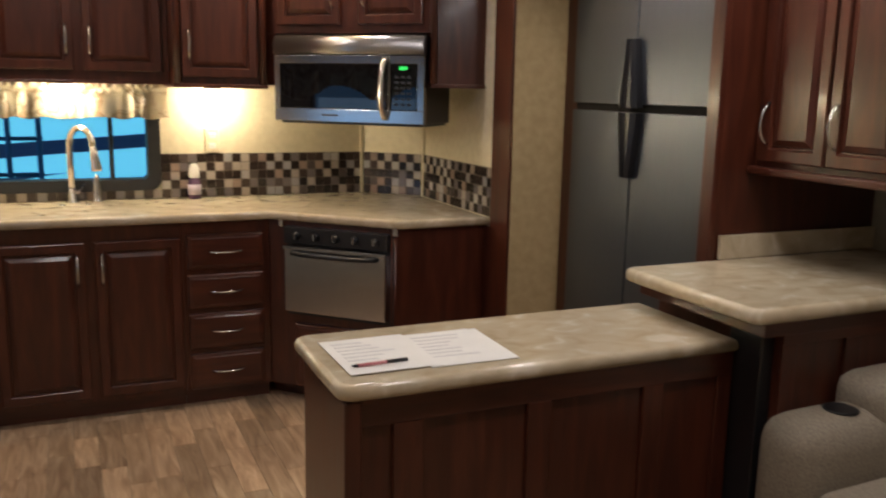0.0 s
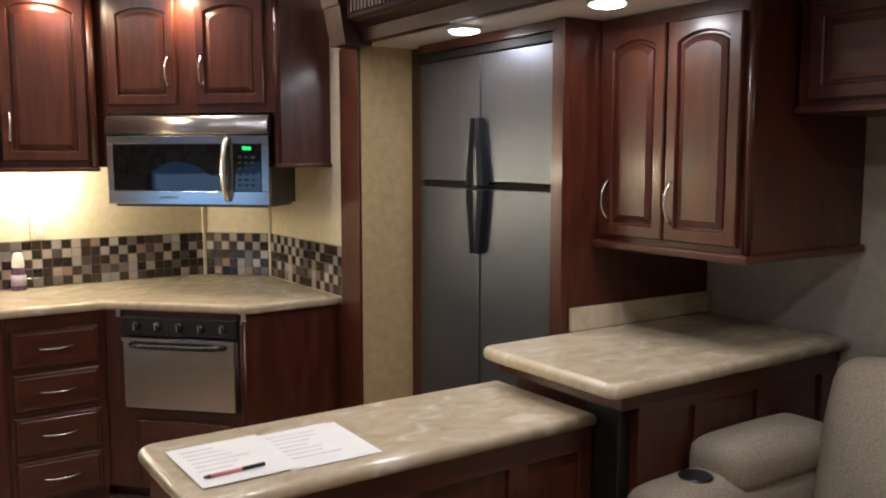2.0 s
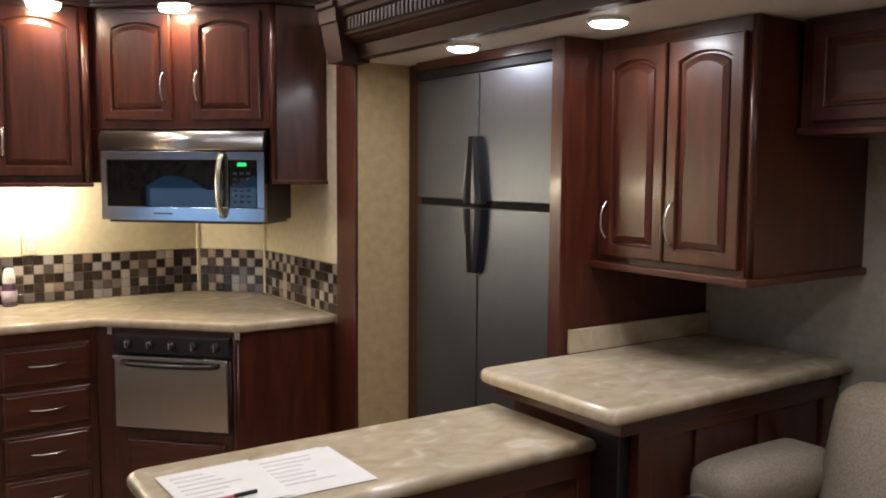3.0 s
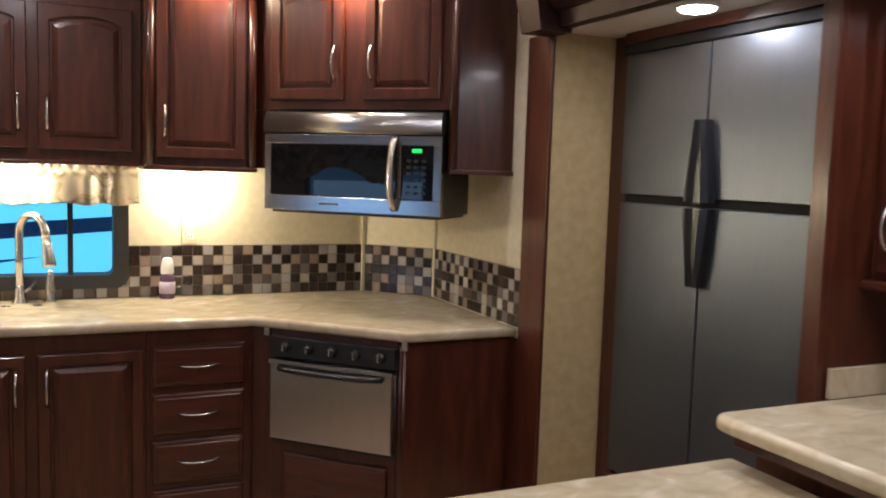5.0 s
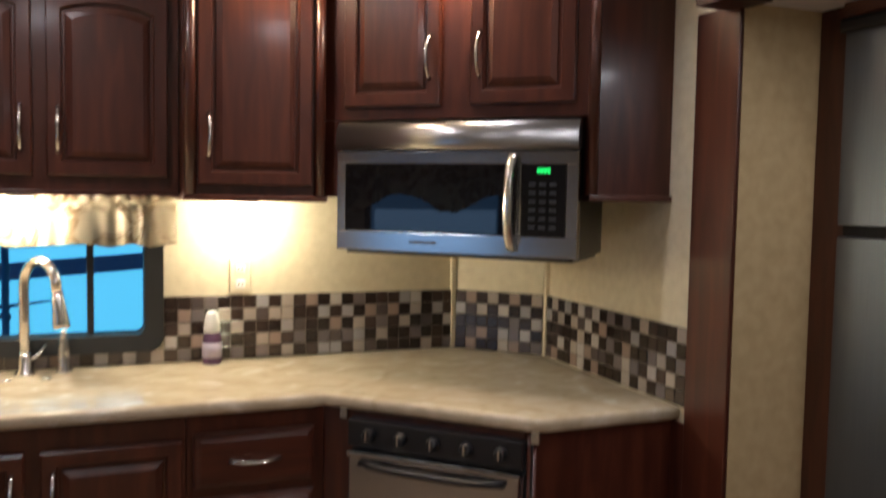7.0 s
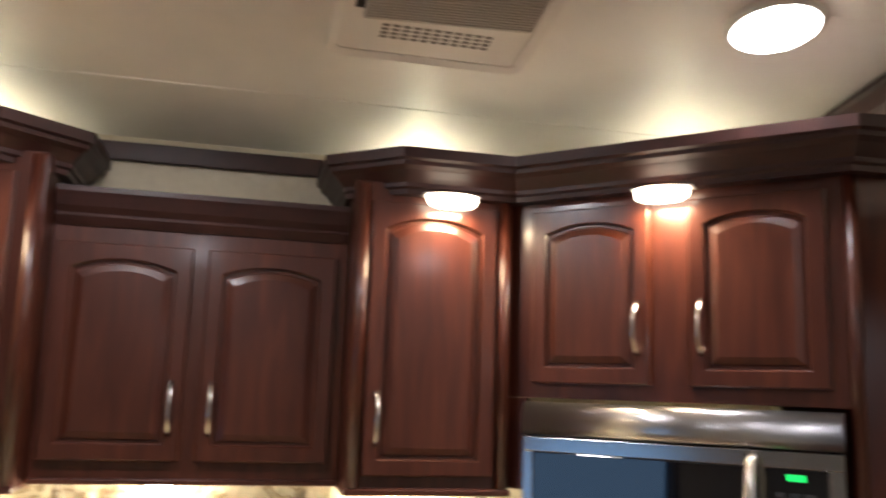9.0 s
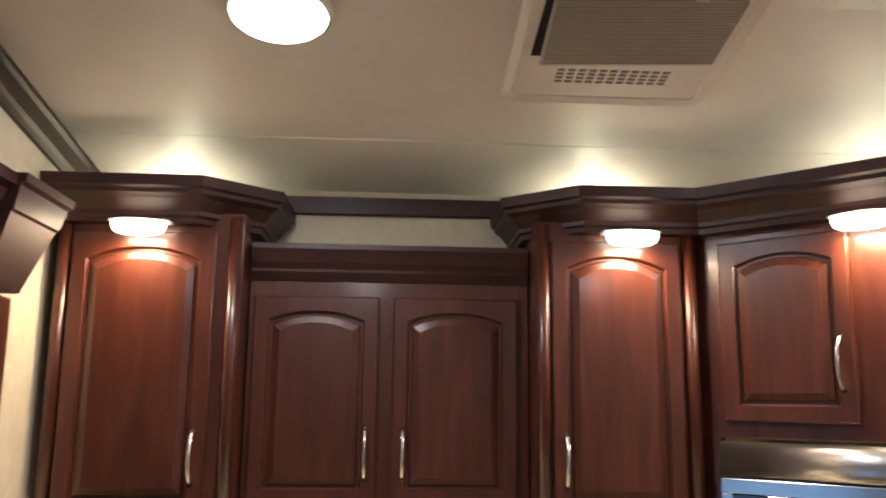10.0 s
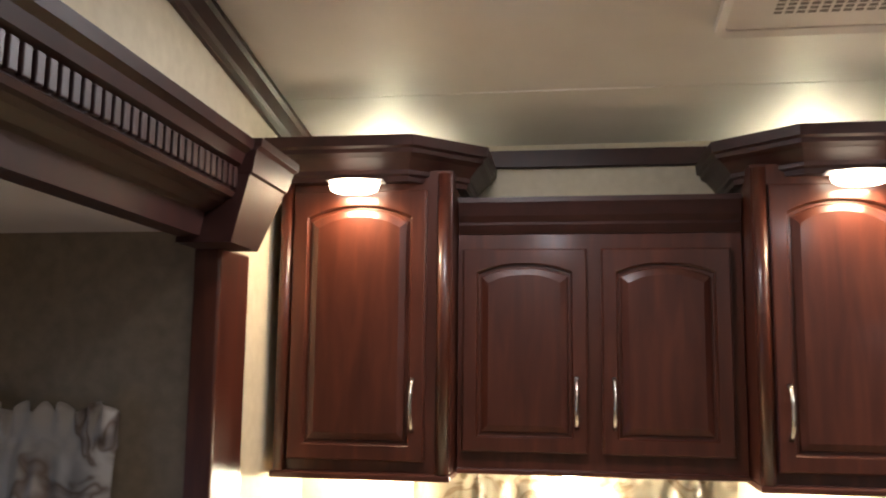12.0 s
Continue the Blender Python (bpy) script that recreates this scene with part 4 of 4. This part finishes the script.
# eyebrow lights under the crowns, on the fronts of the tall cabinets
BROWS = [(-2.276, -0.376, 0), (-1.03, -0.376, 0), (-0.543, -0.655, -45)]
brow = thing("eyebrow_light", "warm lit half-round light under the cabinet crown", "cabinet light", pose(BROWS[0][0], BROWS[0][1], 2.217), "cabinet eyebrow lights")
part("mount", box(-0.075, 0.075, -0.05, 0.0, -0.006, 0.0, 0.003), white_plastic, brow)
bm = lathe([(0.066, 0.0), (0.067, -0.012), (0.062, -0.024), (0.05, -0.03), (0.002, -0.031)], 28)
for v in bm.verts:
    v.co.y = v.co.y * 0.62 - 0.041
part("diffuser", bm, lamp_warm, brow, "glowing diffuser", pose(0, 0, -0.0055))
for x, y, a in BROWS[1:]:
    copy_thing(brow, pose(x, y, 2.217, 0, 0, a))
for x, y, a in BROWS:
    n = Vector((math.sin(radians(a)), -math.cos(radians(a)), 0))
    p = Vector((x, y, 2.178)) + n * 0.042
    lamp("eyebrow_glow", "AREA", p, 3.5, WARM, 0.09)
# strip lights on top of the tall cabinets, behind the crown
for x0, x1, y, a in ((-2.40, -2.12, -0.1, 0), (-1.2, -0.9, -0.1, 0), (-0.5, -0.2, -0.42, -45)):
    t = thing("cove_light", "small strip light on top of the cabinet", "cabinet light", pose((x0 + x1) / 2, y, 2.272, 0, 0, a), "cove lights")
    part("housing", box(-0.12, 0.12, -0.012, 0.012, -0.02, 0.008, 0.003), white_plastic, t)
    part("diffuser", box(-0.11, 0.11, -0.008, 0.008, 0.008, 0.014, 0.002), lamp_glass, t)
    lamp("cove_glow", "POINT", ((x0 + x1) / 2, y, 2.303), 2.0, (1.0, 0.88, 0.5), 0.03)
# lights under the wall cabinets
UNDER = [(-1.055, -0.1, 1.446), (-1.72, -0.13, 1.456), (-2.265, -0.12, 1.446)]
for x, y, z in UNDER:
    t = thing("under_cabinet_light", "small lit lamp under the wall cabinet", "cabinet light", pose(x, y, z), "under cabinet lights")
    part("rim", lathe([(0.04, 0.0), (0.041, -0.006), (0.036, -0.01), (0.034, -0.01)], 24), white_plastic, t)
    part("diffuser", lathe(dome(0.034, 0.008), 24), lamp_glass, t, "glowing diffuser", pose(0, 0, -0.0095))
    lamp("under_cabinet_glow", "POINT", (x, y, z - 0.035), 14.5, (1.0, 0.82, 0.52), 0.025)

# ---- ceiling air conditioner panel ----
ac = thing("air_conditioner_vent", "white ceiling air conditioner panel with a grey filter grille", "vent", pose(-1.165, -0.88, ceiling_at(-0.88), SLOPE))
part("panel", box(-0.235, 0.235, -0.24, 0.24, -0.022, -0.0, 0.012, 3), aged_plastic, ac)
part("rim", ring_frame(rounded_rect(-0.235, 0.235, -0.24, 0.24, 0.03), rounded_rect(-0.215, 0.215, -0.22, 0.22, 0.02), -0.005, 0.004), aged_plastic, ac, "", pose(0, 0, -0.026, 90))
g = part("filter_grille", box(-0.178, 0.195, -0.18, 0.06, -0.034, -0.024, 0.003), grey_mesh, ac, "grey filter mesh, hanging slightly askew", pose(0.004, 0.006, 0.0, 1.2, -1.0, -2.2))
slat = mesh_of("slat", box(-0.172, 0.194, -0.0022, 0.0022, -0.0375, -0.033), grey_mesh)
for i in range(22):
    s = new("slat", slat)
    s.parent = g
    s.matrix_basis = pose(0, -0.172 + i * 0.0104, 0)
# thin dark sheet painted in place of the shaded gap under the askew grille
part("gap_shade", box(-0.192, 0.12, -0.195, 0.05, -0.0245, -0.02), black_and_shade, ac, "thin dark sheet standing in for shade beside the grille")
for x in (-0.1, 0.1):
    part("clip", box(x - 0.012, x + 0.012, -0.195, -0.175, -0.036, -0.022, 0.002), aged_plastic, ac)
# flat grey patches, their colour carries the shade inside the louvre slots
hole = mesh_of("louvre", box(-0.008, 0.008, -0.004, 0.004, -0.0235, -0.021), grey_slot)
for r in range(4):
    for c in range(11):
        s = new("louvre", hole)
        s.parent = ac
        s.matrix_basis = pose(-0.115 + c * 0.0235, 0.106 + r * 0.016, 0)

# ---- wall tiles ----
P = 0.0436


def tile_field(wall, origin, along, length, rows, skip=None, seed=1):
    """Mosaic pieces on a wall: full squares and split pairs in a set, laid from origin."""
    rnd = random.Random(seed)
    a = Vector(along)
    ang = math.degrees(math.atan2(a.y, a.x))
    n = int(round(length / P))
    step = length / n
    shapes = [mesh_of("tile", box(-step / 2 + 0.0016, step / 2 - 0.0016, -0.006, 0, 0.0016, P - 0.0016, 0.0012, 1), m) for m in (tile_dark, tile_light)]
    for i in range(n):
        for j in range(rows):
            c = Vector(origin) + a * (step * (i + 0.5)) + Vector((0, 0, j * P))
            if skip and skip(c):
                continue
            pale = (rnd.random() < 0.68) if (i + j) % 2 else (rnd.random() < 0.07)
            o = new("tile", shapes[1 if pale else 0])
            o.parent = wall
            o.matrix_basis = Matrix.Translation(c) @ pose(0, 0, 0, 0, 0, ang)


backs = thing("tile_backsplash", "brown, cream and silver glass mosaic backsplash on the rear wall", "backsplash", None, "", "structure")
part("grout", boxes((-2.518, W0 - 0.006, -0.004, -0.001, 0.9, 1.1205), (W1 + 0.006, -0.262, -0.004, -0.001, 0.9, 1.1205), (W0 - 0.006, W1 + 0.006, -0.004, -0.001, 0.9, 0.944)), grout, backs)
tile_field(backs, (-2.518, -0.003, 0.9015), (1, 0, 0), 2.256, 5, lambda c: W0 - 0.02 < c.x < W1 + 0.02 and c.z > 0.91)
backd = thing("tile_backsplash", "brown, cream and silver glass mosaic backsplash in the diagonal corner", "backsplash", None, "", "structure")
part("grout", box(0, 0.35, -0.004, -0.001, 0.9, 1.1205), grout, backd, "", pose(-0.2545, -0.0065, 0, 0, 0, -45))
tile_field(backd, (-0.251 - 0.004, -0.01 - 0.004, 0.9015), (D45, -D45, 0), 0.34, 5)
for x, y in ((-0.262, -0.004), (-0.004, -0.262)):
    t = thing("corner_strip", "slim cream strip over the wall corner joint", "trim")
    part("strip", box(x - 0.011, x + 0.006, y - 0.011, y + 0.006, 0.9, 1.312, 0.002), paper, t)
backr = thing("tile_backsplash", "brown, cream and silver glass mosaic backsplash on the side wall", "backsplash", None, "", "structure")
part("grout", box(-0.004, -0.001, -1.064, -0.264, 0.9, 1.1205), grout, backr)
tile_field(backr, (-0.003, -0.264, 0.9015), (0, -1, 0), 0.799, 5)

# ---- floor planks ----
rnd = random.Random(5)
PW = 0.094
meshes = {}
loose = bmesh.new()
row = 0
x = LEFT
count = 0
while x < 0.0:
    y = -6.3 - rnd.random() * 0.5
    while y < 0.0:
        length = rnd.choice((0.3, 0.4, 0.5, 0.6))
        y0, y1 = max(y, -6.3), min(y + length, 0.0)
        if y1 - y0 > 0.03:
            if -2.4 < x < -0.7 and -2.95 < y0 and y1 < -0.3 and abs(y1 - y0 - length) < 1e-6 and count < 300:
                if length not in meshes:
                    meshes[length] = mesh_of("plank", box(0.0006, PW - 0.0006, 0.0006, length - 0.0006, -0.004, 0.0, 0.0006, 1), plank_mat)
                o = new("plank", meshes[length])
                o.parent = floor
                o.matrix_basis = pose(x, y0, 0)
                count += 1
            else:
                add_box(loose, x + 0.0006, x + PW - 0.0006, y0 + 0.0006, y1 - 0.0006, -0.004, 0.0)
        y += length
    x += PW
tagged(part("planks", loose, plank_rest, floor), kind="stuff")
for x0, x1, y0, y1, n in ((0.0, SR, -4.9, SY, "slide"), (SL, LEFT, -3.6, LY, "dinette")):
    structure(n + "_floor", box(x0, x1, y0, y1, -0.004, 0.002), plank_mat, "wood-look floor of the " + n + " room", "floor")

# ---- dinette window, behind the way walked ----
dw = tagged(new("window_3"), "wide dinette window with blue dusk daylight", "window", "", "structure")
for y0, y1, z0, z1 in ((DY0, DY1, DZ0, DZ0 + 0.04), (DY0, DY1, DZ1 - 0.04, DZ1), (DY0, DY0 + 0.04, DZ0 + 0.04, DZ1 - 0.04), (DY1 - 0.04, DY1, DZ0 + 0.04, DZ1 - 0.04)):
    part("window_frame", box(SL - 0.08, SL + 0.01, y0, y1, z0, z1, 0.004), black, dw)
sky_card = structure("backdrop", box(-5.6, -5.55, -6, 2, -0.6, 4), glow("dusk_sky", (0.2, 0.45, 0.8), 0.75), "pale blue dusk sky beyond the window", "sky")
val3 = thing("valance", "gathered grey satin valance over the wide dinette window", "curtain", pose(SL, DY0 - 0.05, 1.42, 0, 0, 90))
part("cloth", valance(1.3, 0.26, 11, 0.06), satin, val3)
part("rod", tube([(-0.01, -0.03, 0.192), (1.31, -0.03, 0.192)], 0.007), nickel, val3)
